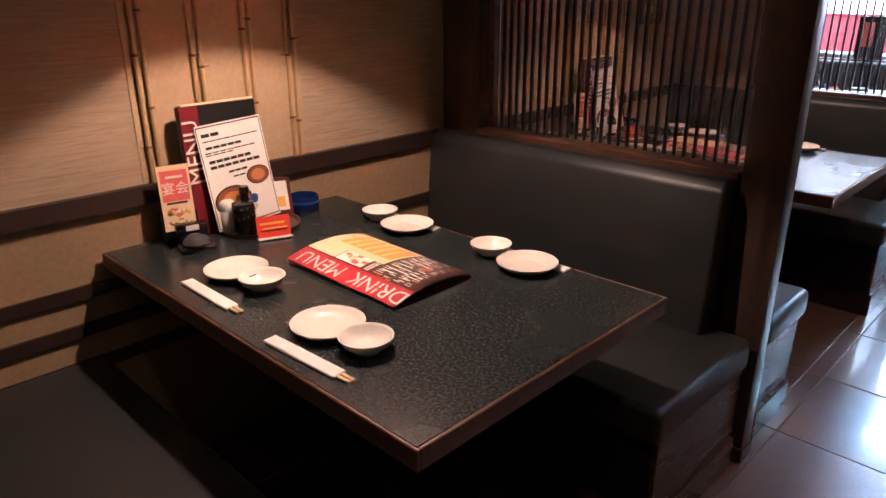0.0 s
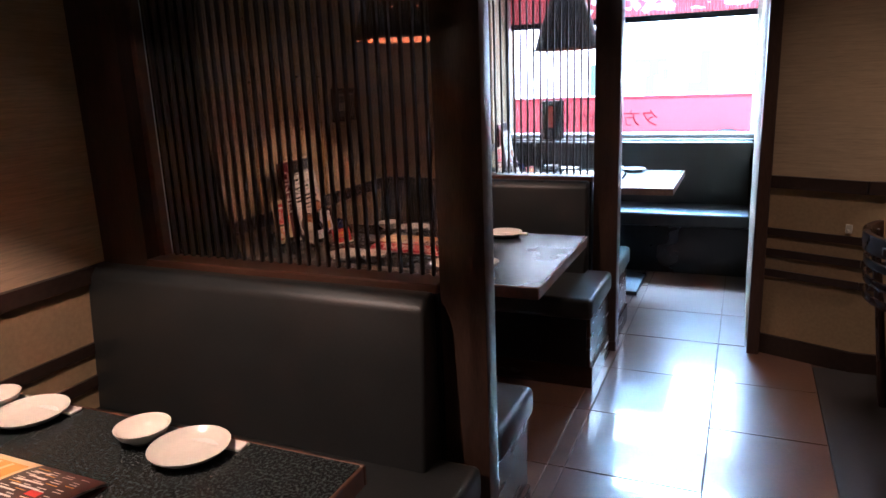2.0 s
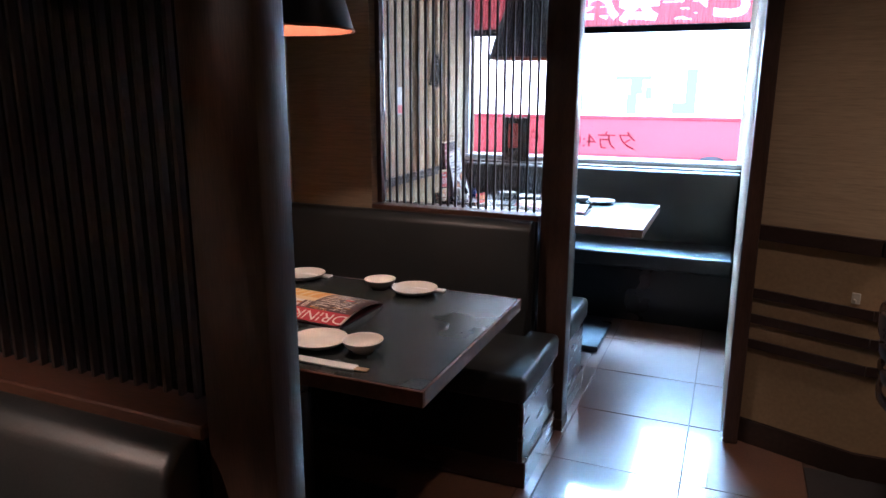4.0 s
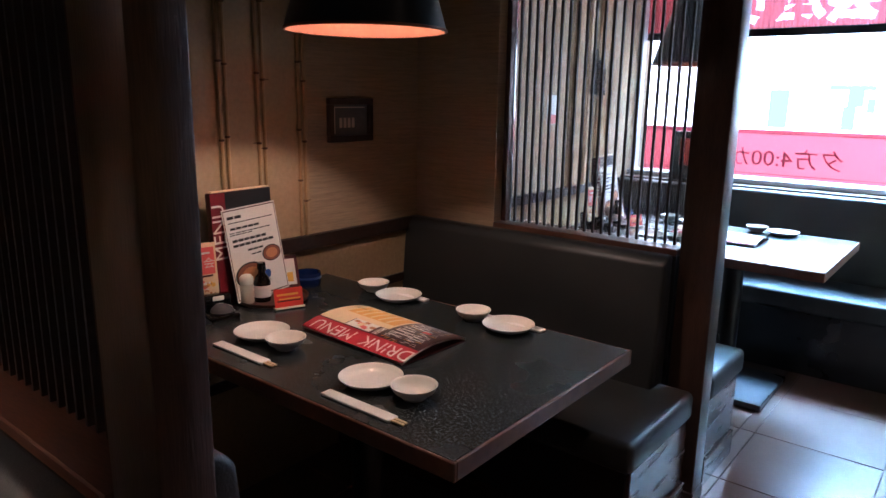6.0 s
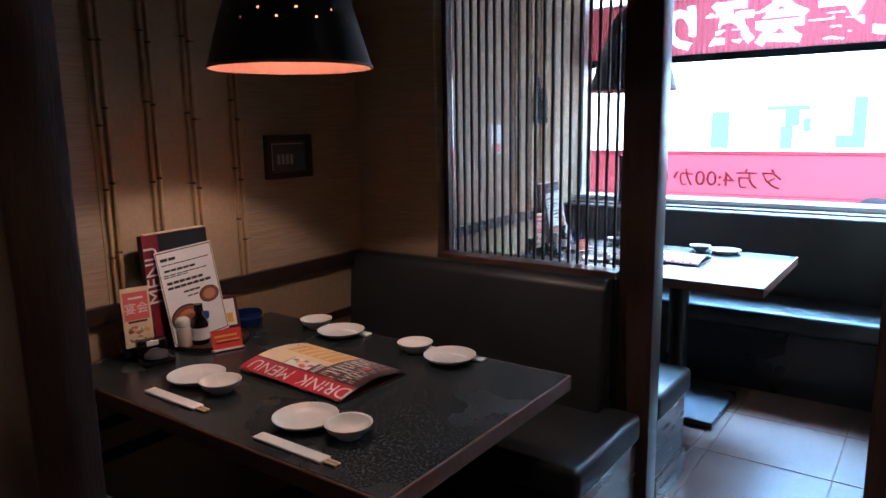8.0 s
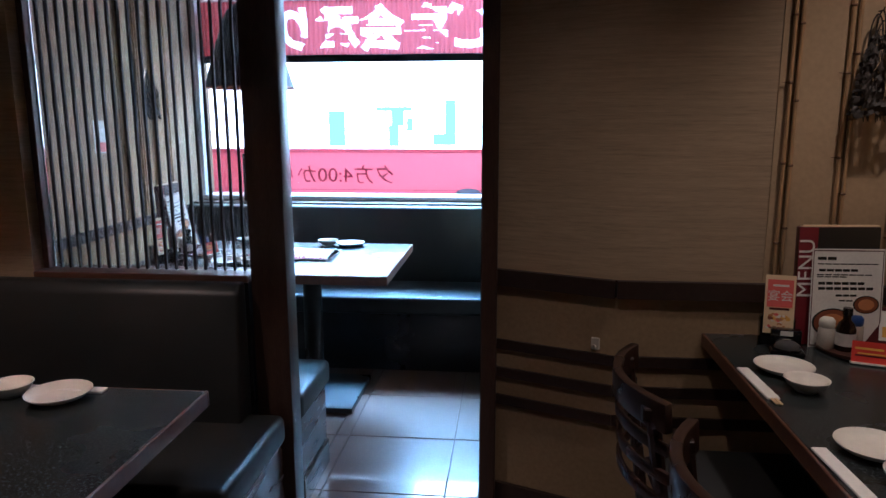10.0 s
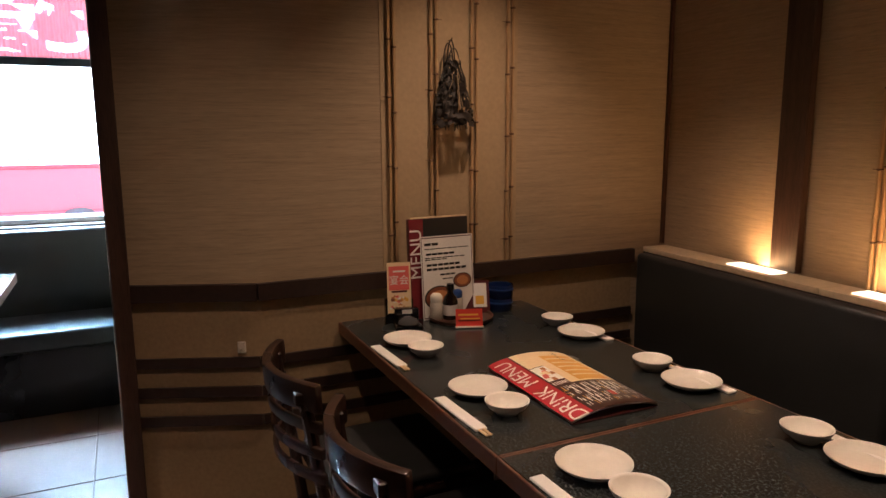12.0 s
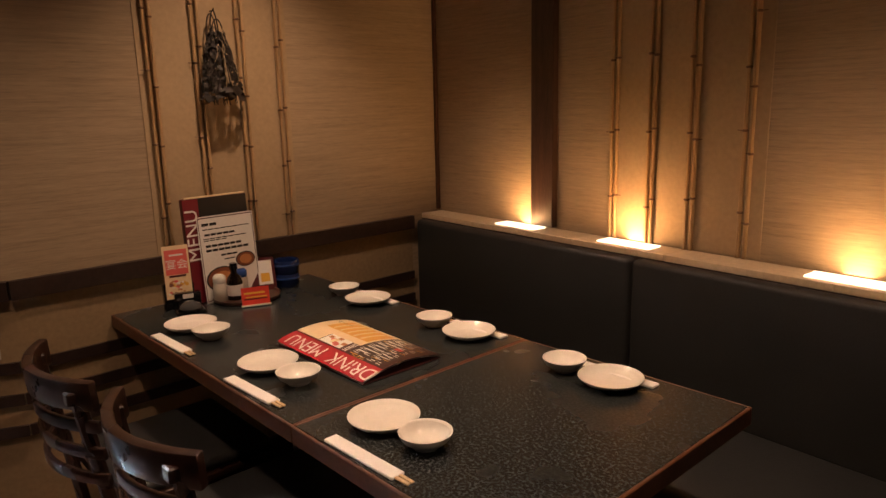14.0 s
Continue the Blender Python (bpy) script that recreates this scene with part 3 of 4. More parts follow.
def chopsticks(place):
    """Along x, tips towards +x."""
    t = thing("wrapped_chopsticks", "disposable chopsticks in a white paper sleeve", "chopsticks", "chopsticks", place)
    sl = part("sleeve", B(-0.118, 0.085, -0.0150, 0.0150, 0.0, 0.0062, bevel=0.0015), PAPER, t, "white paper sleeve")
    part("stick", B(-0.10, 0.118, -0.0085, -0.0010, 0.001, 0.0050, bevel=0.001), CHOP, t)
    part("stick", B(-0.10, 0.118, 0.0010, 0.0085, 0.001, 0.0050, bevel=0.001), CHOP, t)
    part("print_mark", B(-0.112, -0.098, -0.006, 0.006, 0.005, 0.0053), RED_INK, sl, "small red printed mark")
    return t


def setting(frame_m, plates, bowls, sticks):
    for p, q in plates:
        copy_thing(PLATE, frame_m @ pose(p, q, 0.70, 0, 0, 37 * (p + q) * 10))
    for p, q in bowls:
        copy_thing(BOWL, frame_m @ pose(p, q, 0.70))
    for p, q, a in sticks:
        copy_thing(STICKS, frame_m @ pose(p, q, 0.70, 0, 0, a))


PLATE = plate(FRAME_A @ pose(0.38, 0.165, 0.70))
BOWL = bowl(FRAME_A @ pose(0.492, 0.165, 0.70))
STICKS = chopsticks(FRAME_A @ pose(0.455, 0.062, 0.70))
setting(FRAME_A, [(0.765, 0.142), (0.425, 0.665), (0.845, 0.665)], [(0.88, 0.143), (0.30, 0.675), (0.72, 0.678)],
        [(0.835, 0.046, 3), (0.375, 0.715, 180), (0.81, 0.715, 180)])
setting(FRAME_B, [(0.38, 0.18), (0.815, 0.153), (0.42, 0.675), (0.845, 0.665)], [(0.495, 0.168), (0.938, 0.160), (0.29, 0.695), (0.715, 0.675)],
        [(0.457, 0.070, 0), (0.895, 0.050, 0), (0.38, 0.72, 180), (0.81, 0.715, 180)])
setting(FRAME_C, [(0.40, 0.2), (0.42, 0.70), (0.855, 0.70)], [(0.515, 0.2), (0.29, 0.715), (0.735, 0.70)], [(0.45, 0.08, 0)])
setting(FRAME_D, [(0.325, 0.122), (0.772, 0.128), (0.492, 0.640), (0.965, 0.632)], [(0.452, 0.127), (0.91, 0.130), (0.352, 0.645), (0.825, 0.63)],
        [(0.435, 0.025, 2), (0.888, 0.028, 2), (0.455, 0.690, 180), (0.93, 0.685, 180)])
setting(FRAME_E, [(0.125, 0.140), (0.335, 0.620)], [(0.255, 0.137), (0.208, 0.617)], [(0.222, 0.027, 1), (0.30, 0.672, 180)])

# ---- drink menus ----


MENU_DARK = plain("dark_brown_print", (0.045, 0.018, 0.014), 0.35)


def drink_menu(place):
    """Booklet lying on the table; its own frame runs along the red band."""
    t = thing("drink_menu", "glossy drink menu booklet with red title band, lying slightly curled", "menu", "drink menus", place)
    L, W = 0.385, 0.245

    def rise(u, v):
        return 0.006 + 0.020 * math.sin(math.pi * min(1, max(0, v))) ** 0.8 + 0.006 * (1 - u)

    def surf(u, v, lift):
        return Vector((u * L, v * W, rise(u, v) + lift))

    def patch(name, u0, u1, v0, v1, mat, parent, lift, label="", n=5):
        return part(name, sheet_mesh(bmesh.new(), lambda a, b: surf(u0 + a * (u1 - u0), v0 + b * (v1 - v0), lift), 4, n), mat, parent, label)

    pages = part("page_block", sheet_mesh(bmesh.new(), lambda a, b: surf(a, b, -0.003 - 0.0 * a), 6, 10, thick=0.003), PAPER, t, "white page block")
    part("back_cover", B(0.002, L - 0.002, 0.002, W - 0.002, 0.0, 0.003), MAROON, t)
    cover = patch("front_cover", 0, 1, 0, 1, MAROON, t, 0.0012, "dark maroon printed cover", 10)
    patch("title_band", 0, 1, 0.0, 0.24, RED_INK, cover, 0.0018, "red title band", 4)
    patch("list_panel", 0.60, 1.0, 0.24, 1.0, MENU_DARK, cover, 0.0015, "dark brown drink list", 8)
    patch("photo", 0, 0.60, 0.44, 1.0, CREAM_INK, cover, 0.0018, "cream photo area", 8)
    patch("beer_photo", 0.10, 0.58, 0.55, 0.92, BEER_INK, cover, 0.0023, "amber beer photo", 6)
    patch("foam_photo", 0.28, 0.52, 0.26, 0.44, WHITE_INK, cover, 0.0023, "pale food photo", 4)
    patch("cream_corner", 0.0, 0.27, 0.26, 0.44, CREAM_INK, cover, 0.0020, "", 3)
    for i in range(9):
        v = 0.36 + 0.065 * i
        patch("text_line", 0.64 + 0.02 * (i % 2), 0.74 + 0.03 * ((i * 7) % 4), v, v + 0.018, WHITE_INK, cover, 0.0020, "", 1)
    for i in range(7):
        v = 0.27 + 0.05 * i
        patch("text_line", 0.545, 0.59 + 0.02 * ((i * 3) % 3), v * 0.5 + 0.13, v * 0.5 + 0.142, WHITE_INK, cover, 0.0020, "", 1)
    for i in range(22):
        v = 0.28 + 0.031 * i
        for u0, w in ((0.625, 0.075), (0.72, 0.06), (0.80, 0.07), (0.89, 0.055)):
            k = (i * 5 + int(u0 * 100)) % 7
            if k > 1:
                patch("small_print", u0, u0 + w * (0.5 + 0.08 * k), v, v + 0.009, WHITE_INK if k < 6 else YELLOW_INK, cover, 0.00185, "", 1)
    for i in range(9):
        a = random.Random(40 + i)
        u, v = a.uniform(0.29, 0.5), a.uniform(0.27, 0.40)
        patch("food_photo", u, u + 0.045, v, v + 0.05, (FOOD_INK2, CREAM_INK, PINK_INK)[i % 3], cover, 0.0025 + 0.00005 * i, "", 1)
    for u in (0.16, 0.24, 0.32, 0.40, 0.48):
        patch("glass_photo", u, u + 0.022, 0.57, 0.90, CREAM_INK, cover, 0.0025, "", 6)
    for i in range(6):
        v = 0.30 + 0.05 * i
        patch("text_line", 0.83, 0.87 + 0.02 * ((i * 5) % 4), v, v + 0.014, WHITE_INK, cover, 0.0020, "", 1)
    patch("red_pepper_photo", 0.80, 0.87, 0.62, 0.68, RED_CARD, cover, 0.0022, "", 1)
    for word, mid in (("DRINK", 0.105), ("MENU", -0.0985)):
        me = letters(word, 0.060, "title_lettering", 0.0)
        for v in me.vertices:
            u, w = 0.515 + (mid - v.co.x) / L * 0.98, 0.118 - v.co.y / W
            v.co = surf(u, w, 0.0024)
        me.materials.clear()
        me.materials.append(WHITE_INK)
        part("title_lettering", me, None, cover, "white title lettering")
    for body, u, w, s in (("ビール", 0.12, 0.78, 0.022), ("ワイン", 0.73, 0.27, 0.016)):
        me = letters(body, s, "heading_lettering", 0.0)
        for v in me.vertices:
            v.co = surf(u - v.co.x / L, w - v.co.y / W, 0.0026)
        me.materials.clear()
        me.materials.append(BLACK_INK if u < 0.5 else YELLOW_INK)
        part("heading_lettering", me, None, cover)
    return t


MENU = drink_menu(FRAME_A @ pose(0.405, 0.287, 0.7, 0, 0, 0.5))
copy_thing(MENU, FRAME_B @ pose(0.417, 0.285, 0.7, 0, 0, -2))
copy_thing(MENU, FRAME_C @ pose(0.45, 0.30, 0.7))
copy_thing(MENU, FRAME_D @ pose(0.648, 0.222, 0.7, 0, 0, 0))

# ---- condiments and cards at the wall end ----


def menu_book(place):
    """Standing menu; its cover faces +x, spine towards -y."""
    t = thing("menu_book", "tall dark menu book with red spine standing upright", "menu", "menu books", place)
    body = part("cover", B(-0.012, 0.012, -0.115, 0.115, 0.0, 0.345, bevel=0.004, segs=2), MAROON, t, "dark maroon cover")
    part("page_block", B(-0.008, 0.008, -0.105, 0.112, 0.344, 0.349), CREAM_INK, t, "cream page edges")
    part("red_band", B(0.012, 0.0126, -0.115, -0.062, 0.002, 0.343), DEEP_RED, body, "red band")
    part("dark_header", B(0.012, 0.0126, -0.0615, 0.113, 0.27, 0.343), BLACK_INK, body)
    m = pose(0.0130, -0.089, 0.225, 90, 0, 90) @ pose(0, 0, 0, 0, 0, 90)
    lettering("title_lettering", "MENU", 0.062, WHITE_INK, body, m)
    return t


def food_sheet(place):
    t = thing("menu_sheet", "white laminated food sheet with two bowl photos", "menu card", "food sheets", place)
    card = part("card", B(-0.001, 0.001, -0.10, 0.10, 0.0, 0.285), PAPER, t)
    for a in ((-0.095, 0.095, 0.278, 0.281), (-0.095, 0.095, 0.004, 0.007), (-0.097, -0.095, 0.004, 0.281), (0.095, 0.097, 0.004, 0.281)):
        part("border_line", B(0.001, 0.0014, *a), MAROON, card)
    rows = [(-0.085, -0.03, 0.253, 0.009), (-0.085, 0.085, 0.240, 0.003), (-0.080, 0.03, 0.220, 0.007), (-0.085, 0.07, 0.209, 0.003), (-0.085, 0.0, 0.203, 0.003),
            (-0.080, 0.05, 0.182, 0.008), (-0.080, 0.075, 0.167, 0.008), (-0.03, 0.03, 0.148, 0.006), (-0.02, 0.02, 0.134, 0.004)]
    for y0, y1, z, h in rows:
        n = max(1, int((y1 - y0) / 0.02))
        for i in range(n):
            a = y0 + (y1 - y0) * i / n
            part("text_line", B(0.001, 0.0015, a, a + (y1 - y0) / n * 0.86, z, z + h), BLACK_INK, card)
    for cy, cz, r, in ((-0.035, 0.072, 0.058), (0.055, 0.125, 0.036)):
        for k, (mat, s) in enumerate(((BLACK_INK, 1.0), (FOOD_INK, 0.9), (FOOD_INK2, 0.62))):
            bm = lathe(bmesh.new(), [(0, 0.0), (r * s, 0.0), (r * s, 0.0004 * (k + 1)), (0, 0.0004 * (k + 1))], 24)
            bmesh.ops.scale(bm, vec=(0.72, 1, 1), verts=bm.verts)
            bm.transform(pose(0.0012 + 0.0003 * k, cy, cz, 0, 90, 0))
            part("bowl_photo", bm, mat, card)
    return t


def flyer_stand(place):
    t = thing("flyer_stand", "coral party flyer in a black table holder", "flyer", "flyer stands", place)
    part("holder", B(-0.035, 0.008, -0.047, 0.047, 0.0, 0.082, bevel=0.005, segs=2), BLACK_GLOSS, t, "black plastic holder")
    card = part("card", B(0.0085, 0.0115, -0.04, 0.04, 0.035, 0.205), CREAM_INK, t, "cream flyer card")
    part("coral_field", B(0.0115, 0.012, -0.034, 0.034, 0.112, 0.192), PINK_INK, card, "coral printed field")
    m = pose(0.0124, 0, 0.143, 90, 0, 90)
    lettering("flyer_lettering", "宴会", 0.034, WHITE_INK, card, m, depth=0.0)
    part("text_line", B(0.0120, 0.0123, -0.02, 0.022, 0.172, 0.178), WHITE_INK, card)
    part("text_line", B(0.0115, 0.0122, -0.026, 0.026, 0.104, 0.110), MAROON, card)
    inks = (FOOD_INK, FOOD_INK2, CREAM_INK, WHITE_INK, PINK_INK, FOOD_INK2, YELLOW_INK)
    for i in range(34):
        a = random.Random(i)
        y, z, r = a.uniform(-0.03, 0.03), a.uniform(0.046, 0.094), a.uniform(0.003, 0.0075)
        bm = lathe(bmesh.new(), [(0, 0), (r, 0), (r, 0.0003), (0, 0.0003)], 9)
        bmesh.ops.scale(bm, vec=(a.uniform(0.5, 1), 1, 1), verts=bm.verts)
        bm.transform(pose(0.01155 + 0.00002 * i, y, z, 0, 90, a.uniform(0, 1)))
        part("food_photo", bm, inks[i % 7], card)
    return t


def call_bell(place):
    """Bell block in front of the flyer; its button faces +x."""
    t = thing("call_bell", "glossy black table call bell with a white tag", "call bell", "call bells", place)
    part("base", B(-0.045, 0.045, -0.044, 0.044, 0.0, 0.016, bevel=0.006, segs=3), BLACK_GLOSS, t)
    part("back_block", B(-0.044, -0.012, -0.040, 0.040, 0.016, 0.062, bevel=0.006, segs=3), BLACK_GLOSS, t)
    dome = part("dome", lathe(bmesh.new(), [(0.034, 0.014), (0.034, 0.022), (0.030, 0.032), (0.020, 0.040), (0.009, 0.043), (0, 0.0435)], 28, (0.012, 0, 0)), BELL_GREY, t, "smoky grey button", smooth=60)
    part("button_ring", lathe(bmesh.new(), [(0.034, 0.015), (0.038, 0.016), (0.038, 0.020), (0.034, 0.021)], 28, (0.012, 0, 0)), BLACK_GLOSS, dome)
    part("paper_tag", B(-0.0115, -0.0095, -0.016, 0.016, 0.046, 0.059), PAPER, t, "small white paper tag")
    return t


def condiment_tray(place):
    return solo("condiment_tray", lathe(bmesh.new(), [(0, 0), (0.102, 0), (0.110, 0.004), (0.113, 0.013), (0.109, 0.013), (0.104, 0.006), (0, 0.006)], 40), TRAY_WOOD, "round dark wooden condiment tray", "tray", "condiment trays", place, smooth=40)


def soy_bottle(place):
    t = thing("soy_sauce_bottle", "dark soy sauce bottle with white label", "bottle", "soy bottles", place)
    part("body", lathe(bmesh.new(), [(0, 0), (0.024, 0), (0.026, 0.004), (0.026, 0.062), (0.020, 0.078), (0.011, 0.088), (0.010, 0.104), (0, 0.104)], 24), SOY, t, smooth=50)
    part("label", lathe(bmesh.new(), [(0.0264, 0.016), (0.0268, 0.016), (0.0268, 0.052), (0.0264, 0.052)], 24), PAPER, t, "white paper label", smooth=50)
    part("cap", lathe(bmesh.new(), [(0, 0.122), (0.0125, 0.122), (0.0135, 0.102), (0, 0.102)], 20), BLACK_GLOSS, t, smooth=40)
    return t


def shaker(place, cap, label, group):
    t = thing("spice_shaker", label, "shaker", group, place)
    part("jar", lathe(bmesh.new(), [(0, 0), (0.021, 0), (0.023, 0.004), (0.022, 0.055), (0.017, 0.064), (0, 0.064)], 22), SALT, t, smooth=50)
    part("lid", lathe(bmesh.new(), [(0.0195, 0.060), (0.021, 0.064), (0.021, 0.080), (0.014, 0.088), (0, 0.089)], 22), cap, t, smooth=50)
    return t


def photo_card(place):
    t = thing("photo_card", "small tilted card with a beer photo", "card", "photo cards", place)
    card = part("card", B(-0.0015, 0.0015, -0.05, 0.05, 0.0, 0.115), MAROON, t)
    part("photo", B(0.0015, 0.002, -0.008, 0.04, 0.02, 0.105), WHITE_INK, card)
    part("glass_photo", B(0.002, 0.0025, 0.0, 0.03, 0.03, 0.06), YELLOW_INK, card)
    part("prop_leg", B(-0.03, -0.0015, -0.02, 0.02, 0.0, 0.004), BLACK_INK, t)
    return t


def tent_card(place):
    t = thing("tent_card", "small red plastic notice card on the table", "card", "red notice cards", place)
    card = part("card", B(-0.0015, 0.0015, -0.044, 0.044, 0.006, 0.062), RED_CARD, t)
    part("stand", B(-0.016, 0.012, -0.046, 0.046, 0.0, 0.006, bevel=0.001), WHITE_PLASTIC, t, "clear plastic foot")
    for y0, y1, z, h, mat in ((-0.036, 0.03, 0.040, 0.006, YELLOW_INK), (-0.036, 0.036, 0.022, 0.004, MAROON), (-0.03, 0.036, 0.028, 0.004, YELLOW_INK)):
        part("text_line", B(0.0015, 0.002, y0, y1, z, z + h), mat, card)
    return t


def ashtray(place):
    t = thing("ashtray", "round dark blue glass ashtray", "ashtray", "blue ashtrays", place)
    part("body", lathe(bmesh.new(), [(0, 0), (0.042, 0), (0.046, 0.006), (0.047, 0.045), (0.045, 0.048), (0.040, 0.046), (0.038, 0.02), (0, 0.016)], 32), NAVY, t, smooth=45)
    part("band", lathe(bmesh.new(), [(0.0473, 0.028), (0.0482, 0.030), (0.0482, 0.034), (0.0473, 0.036)], 32), BLUE_PLASTIC, t, smooth=45)
    return t


KIT = [
    (menu_book, (), pose(0.055, 0.365, 0.70, 0, -3, 4)),
    (food_sheet, (), pose(0.105, 0.395, 0.716, 3, -9, 2)),
    (flyer_stand, (), pose(0.078, 0.205, 0.70, 0, -6, -12)),
    (call_bell, (), pose(0.150, 0.205, 0.70, 0, 0, -14)),
    (condiment_tray, (), pose(0.118, 0.415, 0.70)),
    (soy_bottle, (), pose(0.125, 0.372, 0.706)),
    (shaker, (WHITE_PLASTIC, "small spice shaker with white cap", "white-capped shakers"), pose(0.107, 0.328, 0.706)),
    (shaker, (BLUE_PLASTIC, "small spice shaker with blue cap", "blue-capped shakers"), pose(0.078, 0.418, 0.706)),
    (photo_card, (), pose(0.098, 0.485, 0.706, 0, -18, -18)),
    (tent_card, (), pose(0.236, 0.388, 0.70, 0, -14, -20)),
    (ashtray, (), pose(0.075, 0.592, 0.70)),
]
KIT_FRAMES = [FRAME_B @ pose(0, 0, 0), FRAME_C @ pose(0, 0.02, 0), FRAME_D @ pose(0.02, -0.02, 0)]
for make, args, local in KIT:
    first = make(FRAME_A @ pose(-0.01, -0.02, 0) @ local, *args)
    for k, m in enumerate(KIT_FRAMES):
        copy_thing(first, m @ (pose(0.086, 0.388, 0.70, 0, -5, 2) if k == 2 and make is food_sheet else local))



def dark_jar(place):
    t = thing("sauce_jar", "squat black lidded sauce jar on the condiment tray", "jar", place=place)
    part("body", lathe(bmesh.new(), [(0, 0), (0.027, 0), (0.030, 0.004), (0.031, 0.06), (0.028, 0.07), (0, 0.07)], 26), SOY, t, smooth=50)
    part("lid", lathe(bmesh.new(), [(0, 0.068), (0.030, 0.068), (0.031, 0.074), (0.029, 0.088), (0.012, 0.092), (0, 0.093)], 26), BLACK_GLOSS, t, smooth=50)


dark_jar(FRAME_A @ pose(0.150, 0.325, 0.706))
ashtray(FRAME_D @ pose(0.097, 0.573, 0.748))

# ---- pendant lamps ----


def pendant(place):
    t = thing("pendant_lamp", "black bell-shaped pendant lamp with copper lining over a table", "pendant lamp", "pendant lamps", place)
    outer = [(0.2, 0.0), (0.197, 0.012), (0.183, 0.06), (0.1715, 0.098), (0.1695, 0.105), (0.1655, 0.118), (0.1635, 0.125), (0.148, 0.17), (0.128, 0.23), (0.108, 0.29), (0.085, 0.34), (0.05, 0.37), (0.02, 0.38)]
    inner = [(max(r - 0.003, 0), h - 0.002 if i > 1 else h) for i, (r, h) in enumerate(outer[:-1])] + [(0, 0.374)]

    def punched(profile):
        """A shade with small round-edged light holes in two staggered rows."""
        bm = lathe(bmesh.new(), profile, 144)
        gone = []
        for f in bm.faces:
            c = f.calc_center_median()
            k = int((math.atan2(c.y, c.x) % (2 * math.pi)) / (2 * math.pi) * 144)
            if (0.096 < c.z < 0.1045 and k % 12 == 3) or (0.1165 < c.z < 0.1245 and k % 12 == 9):
                gone.append(f)
        bmesh.ops.delete(bm, geom=gone, context="FACES_ONLY")
        return bm

    shade = part("shade", punched(outer), LAMP_BLACK, t, "black enamel shade", smooth=50)
    part("lining", punched(inner), LAMP_COPPER, shade, "hammered copper lining", smooth=50)
    part("rim", lathe(bmesh.new(), [(0.1965, -0.001), (0.2015, -0.002), (0.202, 0.004), (0.199, 0.006)], 48), LAMP_COPPER, shade, "copper rim")
    part("bulb", lathe(bmesh.new(), [(0, 0.185), (0.012, 0.19), (0.024, 0.21), (0.028, 0.23), (0.02, 0.25), (0.012, 0.262), (0.012, 0.30), (0, 0.30)], 20), BULB, t, "glowing warm bulb", smooth=60)
    part("cord", tube(bmesh.new(), [(0, 0, 0.375), (0, 0, 0.6), (0, 0, TOPZ - RIM - 0.02)], 0.004, 8), LAMP_BLACK, t)
    part("canopy", lathe(bmesh.new(), [(0.05, TOPZ - RIM), (0.05, TOPZ - RIM - 0.015), (0.02, TOPZ - RIM - 0.03), (0, TOPZ - RIM - 0.03)], 24), LAMP_BLACK, t)
    return t


_first = pendant(pose(*PENDANTS[0], RIM))
for _x, _y in PENDANTS[1:]:
    copy_thing(_first, pose(_x, _y, RIM))


def downlight(place):
    t = thing("downlight", "small round ceiling downlight, added out of view", "downlight", "downlights", place)
    part("ring", lathe(bmesh.new(), [(0.05, 0.0), (0.058, -0.006), (0.062, 0.0)], 28), LAMP_BLACK, t)
    part("lens", lathe(bmesh.new(), [(0.05, -0.001), (0, -0.001)], 28), DOWN_GLOW, t)
    return t


_first = downlight(pose(*DOWNLIGHTS[0], TOPZ))
for _x, _y in DOWNLIGHTS[1:]:
    copy_thing(_first, pose(_x, _y, TOPZ))

# ---- bamboo canes ----


def cane(place, seed, z0=RAIL_T):
    """One cane standing in its own frame, wall behind it at y = 0 and room towards -y."""
    r = random.Random(seed)
    t = thing("bamboo_cane", "thin tan bamboo cane fixed upright on the wall", "bamboo", "bamboo canes", place)
    rad = 0.0065
    cuts, z = [z0], z0 + r.uniform(0.08, 0.2)
    while z < TOPZ - 0.1:
        cuts.append(z)
        z += r.uniform(0.17, 0.24)
    cuts.append(TOPZ)
    bm = bmesh.new()
    prof = [(0, z0)]
    for a, b in zip(cuts, cuts[1:]):
        prof += [(rad * 1.08, a + 0.002), (rad * 0.95, a + 0.02), (rad * 0.95, b - 0.02), (rad * 1.08, b - 0.003)]
    prof.append((0, TOPZ - 0.001))
    part("stem", lathe(bm, prof, 10, (0, -rad * 1.2 - 0.003, 0)), BAMBOO, t, smooth=60)
    for z in cuts[1:-1]:
        part("node", lathe(bmesh.new(), [(rad, z - 0.004), (rad * 1.4, z - 0.001), (rad * 1.4, z + 0.001), (rad, z + 0.004)], 10, (0, -rad * 1.2 - 0.003, 0)), BAMBOO_NODE, t, "darker bamboo node")
        if r.random() < 0.5:
            part("node_spur", tube(bmesh.new(), [(0, -0.011, z), (r.choice((-1, 1)) * 0.022, -0.011, z + 0.001)], 0.0014, 5), BAMBOO_NODE, t)
    return t


